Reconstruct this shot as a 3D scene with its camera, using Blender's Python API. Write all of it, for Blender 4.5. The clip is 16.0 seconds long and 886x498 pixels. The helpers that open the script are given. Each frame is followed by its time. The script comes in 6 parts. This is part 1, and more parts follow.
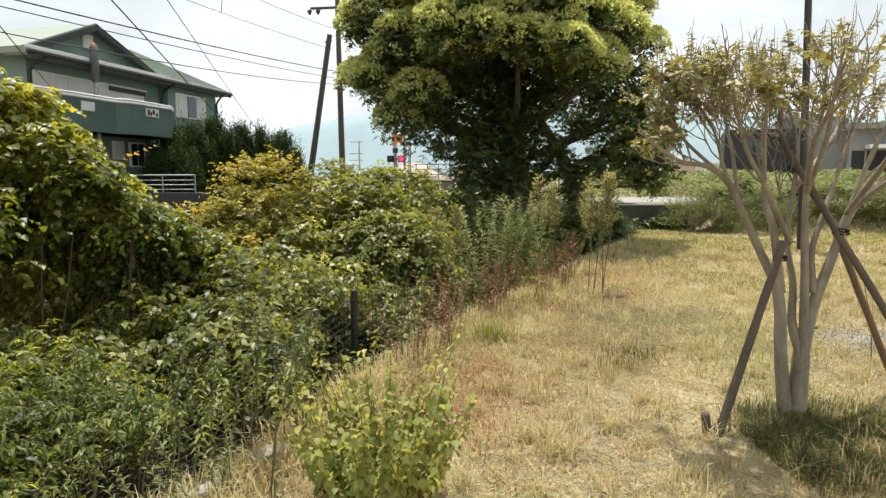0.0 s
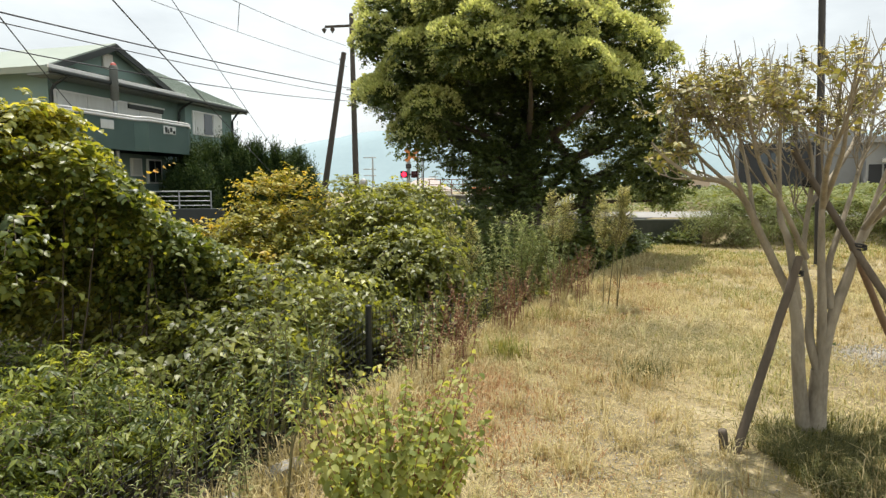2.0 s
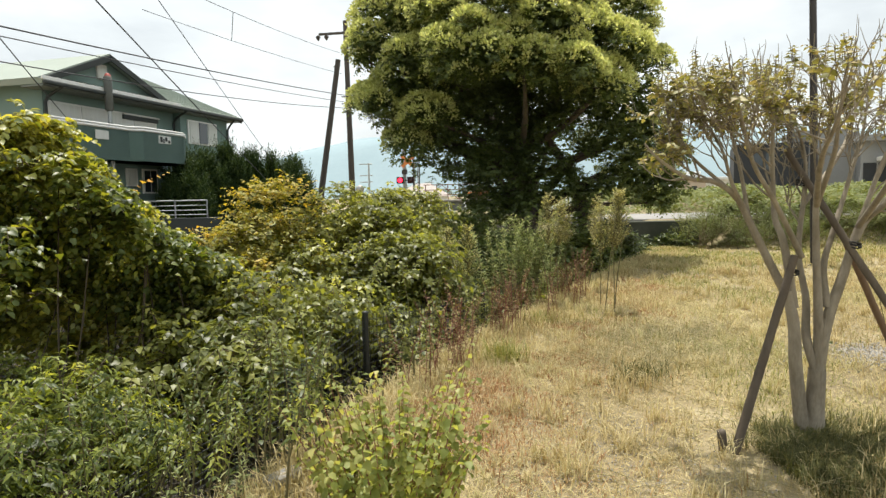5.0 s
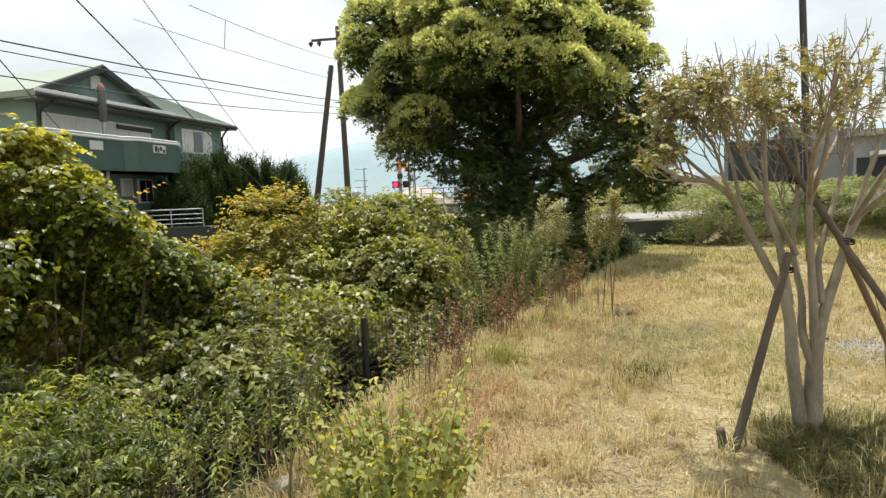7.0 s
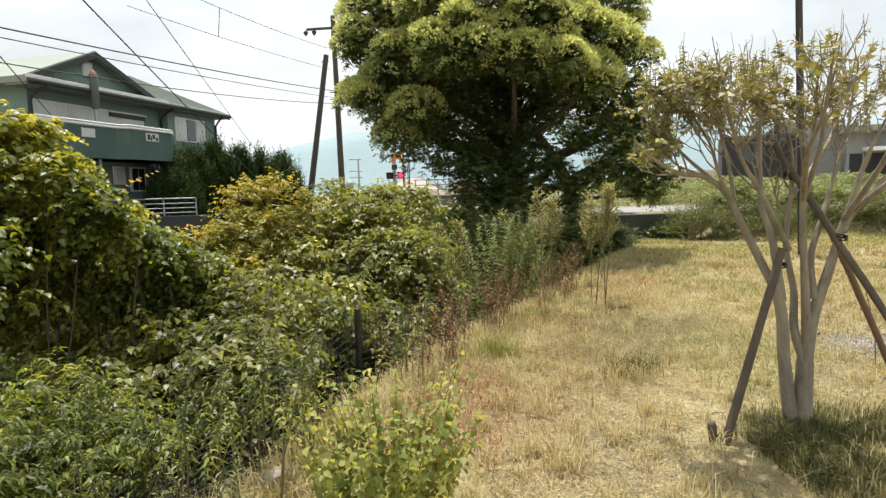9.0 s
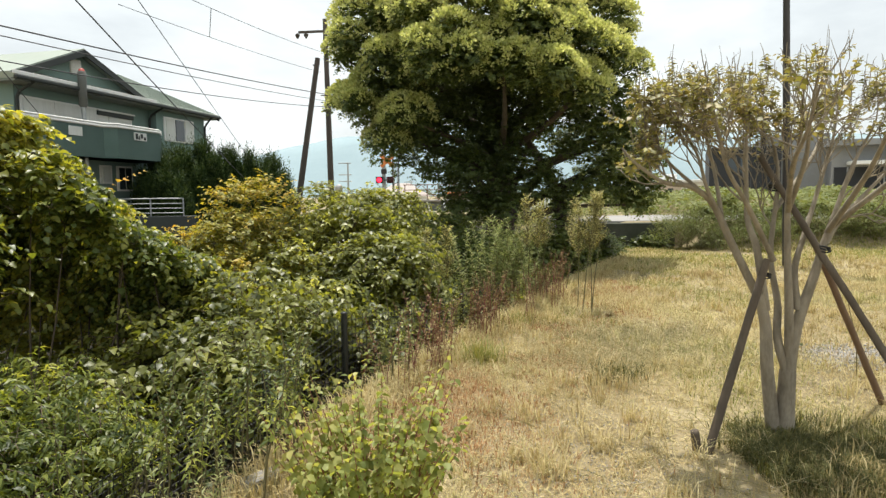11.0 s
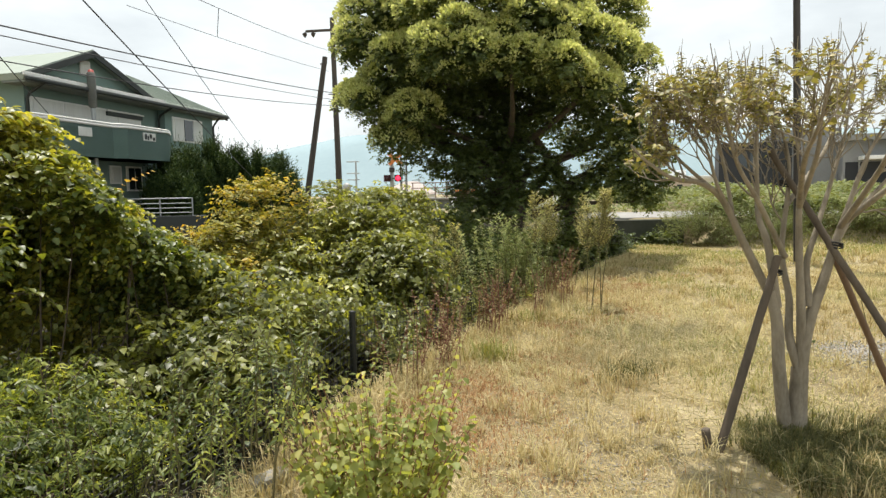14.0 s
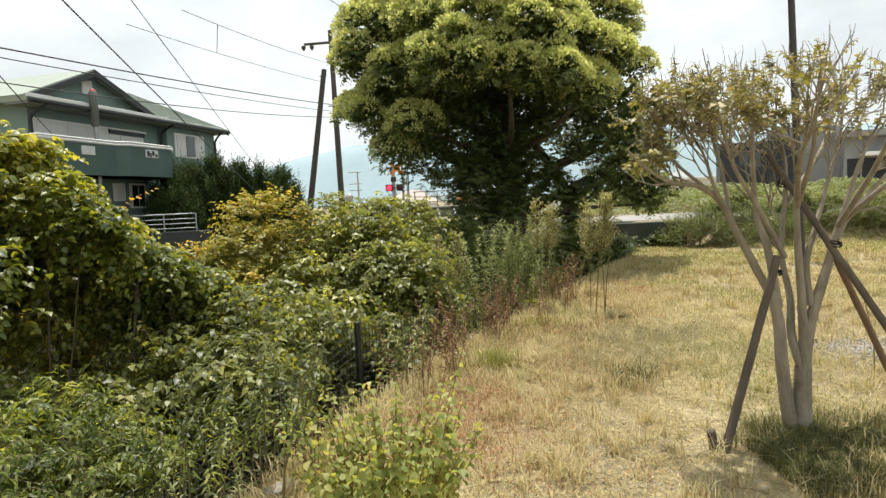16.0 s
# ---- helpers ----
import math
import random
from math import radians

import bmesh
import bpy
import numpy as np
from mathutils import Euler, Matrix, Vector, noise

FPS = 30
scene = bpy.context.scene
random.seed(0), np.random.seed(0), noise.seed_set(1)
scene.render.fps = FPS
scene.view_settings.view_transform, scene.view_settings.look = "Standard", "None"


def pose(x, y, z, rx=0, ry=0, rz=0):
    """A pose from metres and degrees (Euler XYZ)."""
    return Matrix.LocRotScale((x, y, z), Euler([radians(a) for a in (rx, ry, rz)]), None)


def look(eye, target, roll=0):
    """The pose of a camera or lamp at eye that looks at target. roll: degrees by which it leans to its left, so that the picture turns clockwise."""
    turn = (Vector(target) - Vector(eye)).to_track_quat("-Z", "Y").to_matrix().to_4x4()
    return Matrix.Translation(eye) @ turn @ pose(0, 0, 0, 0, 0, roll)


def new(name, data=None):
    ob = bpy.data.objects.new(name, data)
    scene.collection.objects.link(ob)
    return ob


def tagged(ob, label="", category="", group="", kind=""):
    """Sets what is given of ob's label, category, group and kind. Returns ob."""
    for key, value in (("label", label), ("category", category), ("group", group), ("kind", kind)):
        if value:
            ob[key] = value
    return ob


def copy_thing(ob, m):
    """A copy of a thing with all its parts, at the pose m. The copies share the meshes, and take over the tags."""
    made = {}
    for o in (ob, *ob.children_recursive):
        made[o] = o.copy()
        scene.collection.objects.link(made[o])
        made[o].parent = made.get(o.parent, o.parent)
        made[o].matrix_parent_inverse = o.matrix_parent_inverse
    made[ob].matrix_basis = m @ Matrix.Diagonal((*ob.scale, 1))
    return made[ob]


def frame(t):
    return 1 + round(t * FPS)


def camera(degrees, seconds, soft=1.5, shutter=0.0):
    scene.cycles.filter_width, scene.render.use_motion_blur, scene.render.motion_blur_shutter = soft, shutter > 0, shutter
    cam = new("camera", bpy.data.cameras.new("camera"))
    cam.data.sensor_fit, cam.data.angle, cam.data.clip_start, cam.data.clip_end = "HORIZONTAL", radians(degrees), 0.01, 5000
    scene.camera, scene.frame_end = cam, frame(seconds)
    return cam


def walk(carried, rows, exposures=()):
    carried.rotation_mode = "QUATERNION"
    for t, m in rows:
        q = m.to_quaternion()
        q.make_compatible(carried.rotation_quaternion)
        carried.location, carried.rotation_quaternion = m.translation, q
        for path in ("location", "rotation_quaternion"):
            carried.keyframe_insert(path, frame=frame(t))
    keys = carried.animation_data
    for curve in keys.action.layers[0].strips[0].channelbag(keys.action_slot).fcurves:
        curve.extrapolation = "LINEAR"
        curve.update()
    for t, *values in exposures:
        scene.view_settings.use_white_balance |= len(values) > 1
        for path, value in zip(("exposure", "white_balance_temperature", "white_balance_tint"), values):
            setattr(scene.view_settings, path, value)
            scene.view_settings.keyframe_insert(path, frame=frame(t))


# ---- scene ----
# ---- camera ----
cam = camera(70, 16.0, soft=1.4)
PATH = [
    (0, (-0.006, -0.031, 1.614), (-0.009, 1.956, 1.385), -0.1),
    (0.5, (-0.007, -0.028, 1.616), (-0.039, 1.957, 1.377), -0.4),
    (1, (-0.011, -0.035, 1.61), (-0.041, 1.951, 1.372), -0.8),
    (1.5, (-0.008, -0.04, 1.615), (-0.043, 1.948, 1.401), -0.3),
    (2, (-0.016, -0.057, 1.622), (-0.06, 1.935, 1.44), -0.3),
    (2.5, (-0.012, -0.044, 1.614), (-0.068, 1.949, 1.447), -0.7),
    (3, (-0.01, -0.035, 1.619), (-0.082, 1.956, 1.442), -0.9),
    (3.5, (-0.007, -0.045, 1.616), (-0.054, 1.947, 1.443), -0.8),
    (6, (-0.001, -0.06, 1.621), (-0.037, 1.933, 1.456), -1.6),
    (6.5, (-0.007, -0.086, 1.62), (-0.042, 1.907, 1.454), -2.1),
    (7, (-0.001, -0.071, 1.631), (-0.027, 1.923, 1.475), -2.4),
    (7.5, (-0.01, -0.072, 1.63), (-0.017, 1.919, 1.443), -2.4),
    (8, (0.001, -0.054, 1.635), (-0.003, 1.934, 1.409), -2.4),
    (8.5, (-0.007, -0.062, 1.635), (-0.011, 1.929, 1.442), -2.1),
    (9, (-0.006, -0.064, 1.634), (-0.013, 1.927, 1.451), -1.8),
    (11.5, (-0.005, -0.068, 1.63), (0.029, 1.925, 1.465), -0.6),
    (12, (0.004, -0.065, 1.624), (0.029, 1.926, 1.44), -0.4),
    (12.5, (-0.001, -0.066, 1.625), (0.02, 1.925, 1.436), -0.1),
    (13, (-0.003, -0.059, 1.63), (0.008, 1.932, 1.44), -0.6),
    (13.5, (-0.008, -0.053, 1.632), (-0.006, 1.937, 1.437), -0.8),
    (14, (-0.001, -0.052, 1.633), (0.003, 1.94, 1.46), -1.1),
    (14.5, (-0.004, -0.053, 1.637), (-0.011, 1.94, 1.478), -1.4),
    (15, (0.0, -0.074, 1.631), (-0.005, 1.92, 1.484), -1.4),
    (15.5, (0.002, -0.095, 1.636), (0.001, 1.899, 1.483), -1.6),
    (16, (0.012, -0.095, 1.646), (0.005, 1.899, 1.498), -2.7),
]
walk(cam, [(t, look(eye, aim, roll)) for t, eye, aim, roll in PATH], exposures=[(0, 0.26), (16, 0.26)])

# ---- light ----
SUN_UP, SUN_SIDE = 73.0, -8.0  # elevation; bearing east of the way the camera looks
world = bpy.data.worlds.new("sky")
scene.world = world
world.use_nodes = True
wn, wl = world.node_tree.nodes, world.node_tree.links
wn.clear()
sky = wn.new("ShaderNodeTexSky")
sky.sky_type, sky.sun_disc = "NISHITA", False
sky.sun_elevation, sky.sun_rotation = radians(SUN_UP), radians(SUN_SIDE)
sky.air_density, sky.dust_density, sky.ozone_density, sky.altitude = 1.2, 4.0, 1.0, 50
coord, mapping = wn.new("ShaderNodeTexCoord"), wn.new("ShaderNodeMapping")
mapping.inputs["Scale"].default_value = (1.2, 1.2, 3.0)
cloud = wn.new("ShaderNodeTexNoise")
cloud.inputs["Scale"].default_value, cloud.inputs["Detail"].default_value, cloud.inputs["Roughness"].default_value = 2.2, 6, 0.55
cloud_ramp = wn.new("ShaderNodeValToRGB")
cloud_ramp.color_ramp.elements[0].position, cloud_ramp.color_ramp.elements[1].position = 0.36, 0.58
cloud_mix = wn.new("ShaderNodeMixRGB")
cloud_mix.inputs[2].default_value = (13.3, 14.1, 14.2, 1)
cloud_fac = wn.new("ShaderNodeMath")
cloud_fac.operation = "MULTIPLY_ADD"
cloud_fac.inputs[1].default_value, cloud_fac.inputs[2].default_value = 0.3, 0.66
back, wout = wn.new("ShaderNodeBackground"), wn.new("ShaderNodeOutputWorld")
back.inputs["Strength"].default_value = 0.069
wl.new(coord.outputs["Generated"], mapping.inputs["Vector"])
wl.new(mapping.outputs["Vector"], cloud.inputs["Vector"])
wl.new(cloud.outputs["Fac"], cloud_ramp.inputs["Fac"])
wl.new(cloud_ramp.outputs["Color"], cloud_fac.inputs[0])
wl.new(cloud_fac.outputs[0], cloud_mix.inputs[0])
wl.new(sky.outputs["Color"], cloud_mix.inputs[1])
wl.new(cloud_mix.outputs["Color"], back.inputs["Color"])
wl.new(back.outputs["Background"], wout.inputs["Surface"])

sun = new("sun", bpy.data.lights.new("sun", "SUN"))
sun.data.energy, sun.data.angle, sun.data.color = 5.0, radians(0.55), (1.0, 0.95, 0.86)
_h = math.cos(radians(SUN_UP))
sun.matrix_world = look((_h * math.sin(radians(SUN_SIDE)) * 60, _h * math.cos(radians(SUN_SIDE)) * 60, math.sin(radians(SUN_UP)) * 60), (0, 0, 0))


# ---- materials ----
def ramp(nodes, colours):
    r = nodes.new("ShaderNodeValToRGB")
    e = r.color_ramp.elements
    while len(e) < len(colours):
        e.new(0.5)
    for k, c in enumerate(colours):
        e[k].position, e[k].color = k / (len(colours) - 1), (*c, 1)
    return r


def surface(name, colours, scale=3.0, rough=0.8, metal=0.0, bump=0.3, fine=40.0, stretch=(1, 1, 1), bump_size=0.02, spread=1.6):
    """A solid surface: large stains and fine grain mixed into colours, with relief."""
    m = bpy.data.materials.new(name)
    m.use_nodes = True
    n, l = m.node_tree.nodes, m.node_tree.links
    bsdf = n["Principled BSDF"]
    tc, mp = n.new("ShaderNodeTexCoord"), n.new("ShaderNodeMapping")
    mp.inputs["Scale"].default_value = stretch
    l.new(tc.outputs["Object"], mp.inputs["Vector"])
    big, small = n.new("ShaderNodeTexNoise"), n.new("ShaderNodeTexNoise")
    for node, s, d in ((big, scale, 5), (small, fine, 4)):
        node.inputs["Scale"].default_value, node.inputs["Detail"].default_value, node.inputs["Roughness"].default_value = s, d, 0.6
        l.new(mp.outputs["Vector"], node.inputs["Vector"])
    mix = n.new("ShaderNodeMath")
    mix.operation = "MULTIPLY_ADD"
    mix.inputs[1].default_value = 0.4
    half = n.new("ShaderNodeMath")
    half.operation = "MULTIPLY_ADD"
    half.inputs[1].default_value, half.inputs[2].default_value = 0.6 * spread, 0.5 - 0.5 * (0.6 * spread + 0.4)
    l.new(big.outputs["Fac"], half.inputs[0])
    l.new(small.outputs["Fac"], mix.inputs[0])
    l.new(half.outputs[0], mix.inputs[2])
    r = ramp(n, colours)
    l.new(mix.outputs[0], r.inputs["Fac"])
    l.new(r.outputs["Color"], bsdf.inputs["Base Color"])
    bsdf.inputs["Roughness"].default_value, bsdf.inputs["Metallic"].default_value = rough, metal
    if bump:
        b = n.new("ShaderNodeBump")
        b.inputs["Strength"].default_value, b.inputs["Distance"].default_value = bump, bump_size
        l.new(mix.outputs[0], b.inputs["Height"])
        l.new(b.outputs["Normal"], bsdf.inputs["Normal"])
    return m


def foliage(name, colours, through_light=0.35, rough=0.42, gloss=0.4, patch=0.0, glow=(1.25, 1.15, 0.5)):
    """Leaves: a colour for each leaf, light that shines through the blade, a slight gloss."""
    m = bpy.data.materials.new(name)
    m.use_nodes = True
    n, l = m.node_tree.nodes, m.node_tree.links
    bsdf, out = n["Principled BSDF"], n["Material Output"]
    geo, r = n.new("ShaderNodeNewGeometry"), ramp(n, colours)
    if patch:
        tc, tex = n.new("ShaderNodeTexCoord"), n.new("ShaderNodeTexNoise")
        tex.inputs["Scale"].default_value, tex.inputs["Detail"].default_value = patch, 3
        l.new(tc.outputs["Object"], tex.inputs["Vector"])
        blend = n.new("ShaderNodeMapRange")
        blend.inputs["From Min"].default_value, blend.inputs["From Max"].default_value = 0.32, 0.68
        l.new(tex.outputs["Fac"], blend.inputs["Value"])
        add = n.new("ShaderNodeMath")
        add.operation = "MULTIPLY_ADD"
        add.inputs[1].default_value = 0.5
        halfway = n.new("ShaderNodeMath")
        halfway.operation = "MULTIPLY"
        halfway.inputs[1].default_value = 0.5
        l.new(blend.outputs["Result"], halfway.inputs[0])
        l.new(geo.outputs["Random Per Island"], add.inputs[0])
        l.new(halfway.outputs[0], add.inputs[2])
        l.new(add.outputs[0], r.inputs["Fac"])
    else:
        l.new(geo.outputs["Random Per Island"], r.inputs["Fac"])
    l.new(r.outputs["Color"], bsdf.inputs["Base Color"])
    bsdf.inputs["Roughness"].default_value, bsdf.inputs["Specular IOR Level"].default_value = rough, gloss
    tint = n.new("ShaderNodeMixRGB")
    tint.blend_type = "MULTIPLY"
    tint.inputs[0].default_value, tint.inputs[2].default_value = 1.0, (*glow, 1)
    l.new(r.outputs["Color"], tint.inputs[1])
    trans, mix = n.new("ShaderNodeBsdfTranslucent"), n.new("ShaderNodeMixShader")
    l.new(tint.outputs["Color"], trans.inputs["Color"])
    mix.inputs[0].default_value = through_light
    l.new(bsdf.outputs["BSDF"], mix.inputs[1])
    l.new(trans.outputs["BSDF"], mix.inputs[2])
    l.new(mix.outputs["Shader"], out.inputs["Surface"])
    return m


def glowing(name, colour, strength):
    m = bpy.data.materials.new(name)
    m.use_nodes = True
    b = m.node_tree.nodes["Principled BSDF"]
    b.inputs["Base Color"].default_value = (*colour, 1)
    b.inputs["Emission Color"].default_value, b.inputs["Emission Strength"].default_value = (*colour, 1), strength
    return m


def glass(name, colour, rough=0.06):
    m = bpy.data.materials.new(name)
    m.use_nodes = True
    b = m.node_tree.nodes["Principled BSDF"]
    b.inputs["Base Color"].default_value, b.inputs["Roughness"].default_value = (*colour, 1), rough
    b.inputs["Specular IOR Level"].default_value = 0.8
    return m


M_EARTH = surface("dry_earth", [(0.10, 0.08, 0.045), (0.22, 0.175, 0.095), (0.31, 0.255, 0.145), (0.43, 0.375, 0.26)], 0.7, 0.95, fine=22, bump=0.8, bump_size=0.05, spread=2.4)
M_SHADEHUMUS = surface("shade_dark_humus", [(0.014, 0.011, 0.008), (0.03, 0.023, 0.015), (0.055, 0.042, 0.026)], 3.0, 0.95, fine=40, bump=0.8, bump_size=0.04)
M_STRAW = foliage("dry_grass", [(0.22, 0.165, 0.075), (0.38, 0.30, 0.14), (0.50, 0.41, 0.21), (0.58, 0.50, 0.29), (0.40, 0.37, 0.16), (0.24, 0.27, 0.09)], 0.3, 0.75, 0.15, patch=0.5, glow=(1.1, 1.05, 0.8))
M_WISP = foliage("wispy_grass", [(0.30, 0.21, 0.10), (0.42, 0.32, 0.17), (0.54, 0.45, 0.26), (0.62, 0.56, 0.36)], 0.3, 0.75, 0.15, patch=0.6, glow=(1.1, 1.05, 0.8))
M_GREENGRASS = foliage("green_grass", [(0.14, 0.17, 0.05), (0.25, 0.26, 0.085), (0.40, 0.36, 0.15)], 0.35, 0.65, 0.2)
M_VINE = foliage("vine_leaf", [(0.035, 0.06, 0.016), (0.115, 0.15, 0.034), (0.27, 0.28, 0.062), (0.60, 0.56, 0.18)], 0.5, 0.41, 0.48, patch=0.8, glow=(1.7, 1.5, 0.45))
M_GOLD = foliage("turning_leaf", [(0.08, 0.10, 0.022), (0.18, 0.195, 0.04), (0.30, 0.29, 0.06), (0.48, 0.38, 0.08), (0.60, 0.35, 0.06)], 0.42, 0.5, 0.35, patch=0.9, glow=(1.6, 1.35, 0.45))
M_MIXED = foliage("bramble_leaf", [(0.04, 0.06, 0.018), (0.13, 0.145, 0.042), (0.27, 0.285, 0.075), (0.58, 0.56, 0.21)], 0.5, 0.42, 0.48, patch=1.2, glow=(1.5, 1.42, 0.5))
M_FRESH = foliage("weed_leaf", [(0.03, 0.05, 0.014), (0.09, 0.125, 0.03), (0.25, 0.29, 0.06), (0.54, 0.54, 0.17)], 0.52, 0.44, 0.46, patch=2.0, glow=(1.6, 1.45, 0.55))
M_PALE = foliage("pale_shrub_leaf", [(0.11, 0.15, 0.038), (0.26, 0.30, 0.085), (0.40, 0.41, 0.15), (0.58, 0.54, 0.22)], 0.5, 0.5, 0.35, patch=3.0, glow=(1.35, 1.25, 0.55))
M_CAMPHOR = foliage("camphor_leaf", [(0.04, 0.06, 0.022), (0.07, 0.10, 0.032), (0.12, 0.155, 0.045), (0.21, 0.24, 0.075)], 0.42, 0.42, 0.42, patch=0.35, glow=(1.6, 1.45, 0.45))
M_SUNNEWLEAF = foliage("camphor_sunlit_new_leaf", [(0.35, 0.39, 0.14), (0.50, 0.53, 0.22), (0.66, 0.66, 0.34)], 0.5, 0.5, 0.35, glow=(1.3, 1.25, 0.8))
M_CONIFER = foliage("conifer_spray", [(0.016, 0.034, 0.012), (0.036, 0.066, 0.02), (0.10, 0.14, 0.04)], 0.2, 0.6, 0.2)
M_GOLDENROD = foliage("feathery_weed", [(0.17, 0.22, 0.09), (0.28, 0.32, 0.14), (0.42, 0.43, 0.23)], 0.5, 0.6, 0.25, glow=(1.3, 1.25, 0.8))
M_SEED = foliage("seed_head", [(0.22, 0.20, 0.09), (0.34, 0.30, 0.16), (0.42, 0.38, 0.24)], 0.25, 0.7, 0.2)
M_PLUME = foliage("seed_plume", [(0.30, 0.30, 0.15), (0.44, 0.43, 0.24), (0.58, 0.55, 0.35)], 0.5, 0.7, 0.2)
M_ORANGELEAF = foliage("orange_leaf", [(0.5, 0.22, 0.03), (0.6, 0.33, 0.06), (0.55, 0.40, 0.09)], 0.4, 0.5, 0.3)
M_RUSTGRASS = foliage("russet_grass", [(0.24, 0.12, 0.06), (0.36, 0.21, 0.10), (0.46, 0.31, 0.16)], 0.3, 0.75, 0.15, glow=(1.1, 1.0, 0.8))
M_LUSHSHADE = foliage("green_turf_with_shade", [(0.06, 0.07, 0.025), (0.11, 0.115, 0.04), (0.21, 0.18, 0.075)], 0.3, 0.65, 0.2)
M_RUST = foliage("red_brown_weed", [(0.13, 0.075, 0.045), (0.22, 0.13, 0.075), (0.30, 0.22, 0.11), (0.22, 0.24, 0.09)], 0.3, 0.65, 0.2)
M_OLIVE = foliage("sparse_tree_leaf", [(0.12, 0.12, 0.045), (0.22, 0.215, 0.075), (0.36, 0.335, 0.12), (0.36, 0.29, 0.16)], 0.35, 0.5, 0.35)
M_KUDZU = foliage("kudzu_leaf", [(0.10, 0.135, 0.04), (0.18, 0.21, 0.065), (0.27, 0.29, 0.11)], 0.38, 0.55, 0.3, patch=0.4)
M_STEM = surface("green_stem", [(0.07, 0.055, 0.025), (0.14, 0.12, 0.05), (0.2, 0.18, 0.08)], 12, 0.8, bump=0)
M_DARKSTEM = surface("woody_stem", [(0.04, 0.03, 0.02), (0.09, 0.065, 0.04), (0.14, 0.1, 0.06)], 12, 0.85, bump=0)
M_BARK = surface("pale_bark", [(0.085, 0.068, 0.048), (0.19, 0.16, 0.116), (0.29, 0.25, 0.188), (0.41, 0.365, 0.285)], 9, 0.9, bump=0.7, fine=70, stretch=(1, 1, 0.4), bump_size=0.008, spread=2.2)
M_CAMPHORBARK = surface("dark_bark", [(0.04, 0.03, 0.022), (0.09, 0.07, 0.05), (0.14, 0.11, 0.08)], 3, 0.95, bump=0.9, fine=20, stretch=(1, 1, 0.25), bump_size=0.05)
M_STAKE = surface("weathered_stake", [(0.045, 0.034, 0.024), (0.10, 0.078, 0.056), (0.18, 0.145, 0.108)], 7, 0.9, bump=0.6, fine=60, stretch=(1, 1, 0.25), bump_size=0.006, spread=2.0)
M_STAKERED = surface("brown_stake", [(0.09, 0.055, 0.035), (0.17, 0.11, 0.07), (0.24, 0.16, 0.11)], 5, 0.9, bump=0.5, fine=50, stretch=(1, 1, 0.25), bump_size=0.005)
M_TIE = surface("black_tie", [(0.012, 0.012, 0.012), (0.03, 0.028, 0.025)], 20, 0.85)
M_POLE = surface("old_pole", [(0.035, 0.028, 0.024), (0.075, 0.062, 0.052), (0.12, 0.1, 0.085)], 4, 0.9, bump=0.4, fine=30, stretch=(1, 1, 0.15))
M_STEEL = surface("galvanised_steel", [(0.25, 0.27, 0.27), (0.36, 0.38, 0.38), (0.46, 0.47, 0.46)], 6, 0.5, 0.7, bump=0.1)
M_DARKSTEEL = surface("dark_painted_steel", [(0.03, 0.026, 0.024), (0.055, 0.048, 0.044)], 5, 0.55, 0.2, bump=0.1)
M_WIRE = surface("wire", [(0.02, 0.02, 0.022), (0.045, 0.045, 0.05)], 3, 0.6, bump=0)
M_FENCE = surface("fence_paint", [(0.012, 0.014, 0.012), (0.03, 0.032, 0.028)], 8, 0.5, 0.2, bump=0.1)
M_CONCRETE = surface("concrete", [(0.16, 0.15, 0.135), (0.30, 0.285, 0.26), (0.42, 0.4, 0.37)], 2.0, 0.92, fine=25, bump=0.4)
M_ROAD = surface("pale_road", [(0.16, 0.155, 0.145), (0.26, 0.25, 0.235), (0.34, 0.33, 0.31)], 0.8, 0.95, fine=40, bump=0.2)
M_SHADEWALL = surface("shade_dark_concrete", [(0.03, 0.034, 0.025), (0.065, 0.07, 0.052), (0.11, 0.11, 0.09)], 2.0, 0.95, fine=20, bump=0.5)
M_WHITE = surface("white_paint", [(0.55, 0.55, 0.53), (0.74, 0.74, 0.72), (0.82, 0.82, 0.8)], 1.5, 0.6, bump=0.1)
M_RAIL = surface("grey_girder", [(0.08, 0.085, 0.075), (0.14, 0.145, 0.13), (0.2, 0.2, 0.18)], 2, 0.7, 0.3, bump=0.2)
M_RUSTY = surface("rusted_rail", [(0.09, 0.05, 0.035), (0.18, 0.1, 0.07), (0.26, 0.17, 0.12)], 6, 0.8, 0.2, bump=0.2)
M_HOUSE = surface("green_grey_render", [(0.125, 0.19, 0.175), (0.165, 0.24, 0.22), (0.2, 0.28, 0.255)], 0.9, 0.9, fine=30, bump=0.3, bump_size=0.008)
M_HOUSEDARK = surface("grey_green_siding", [(0.13, 0.15, 0.135), (0.18, 0.2, 0.18), (0.22, 0.24, 0.215)], 0.9, 0.9, fine=30, bump=0.3, bump_size=0.008)
M_ROOF = surface("light_green_roof", [(0.20, 0.245, 0.205), (0.27, 0.31, 0.265), (0.33, 0.365, 0.315)], 0.6, 0.6, 0.05, fine=20, bump=0.15)
M_TRIMDARK = surface("dark_trim", [(0.02, 0.026, 0.024), (0.045, 0.052, 0.05)], 3, 0.7, bump=0.1)
M_CURTAIN = surface("drawn_blind", [(0.5, 0.51, 0.48), (0.62, 0.63, 0.6), (0.7, 0.71, 0.68)], 2.5, 0.8, fine=8, stretch=(6, 6, 0.5), bump=0.1)
M_PANE = glass("window_glass", (0.03, 0.04, 0.045))
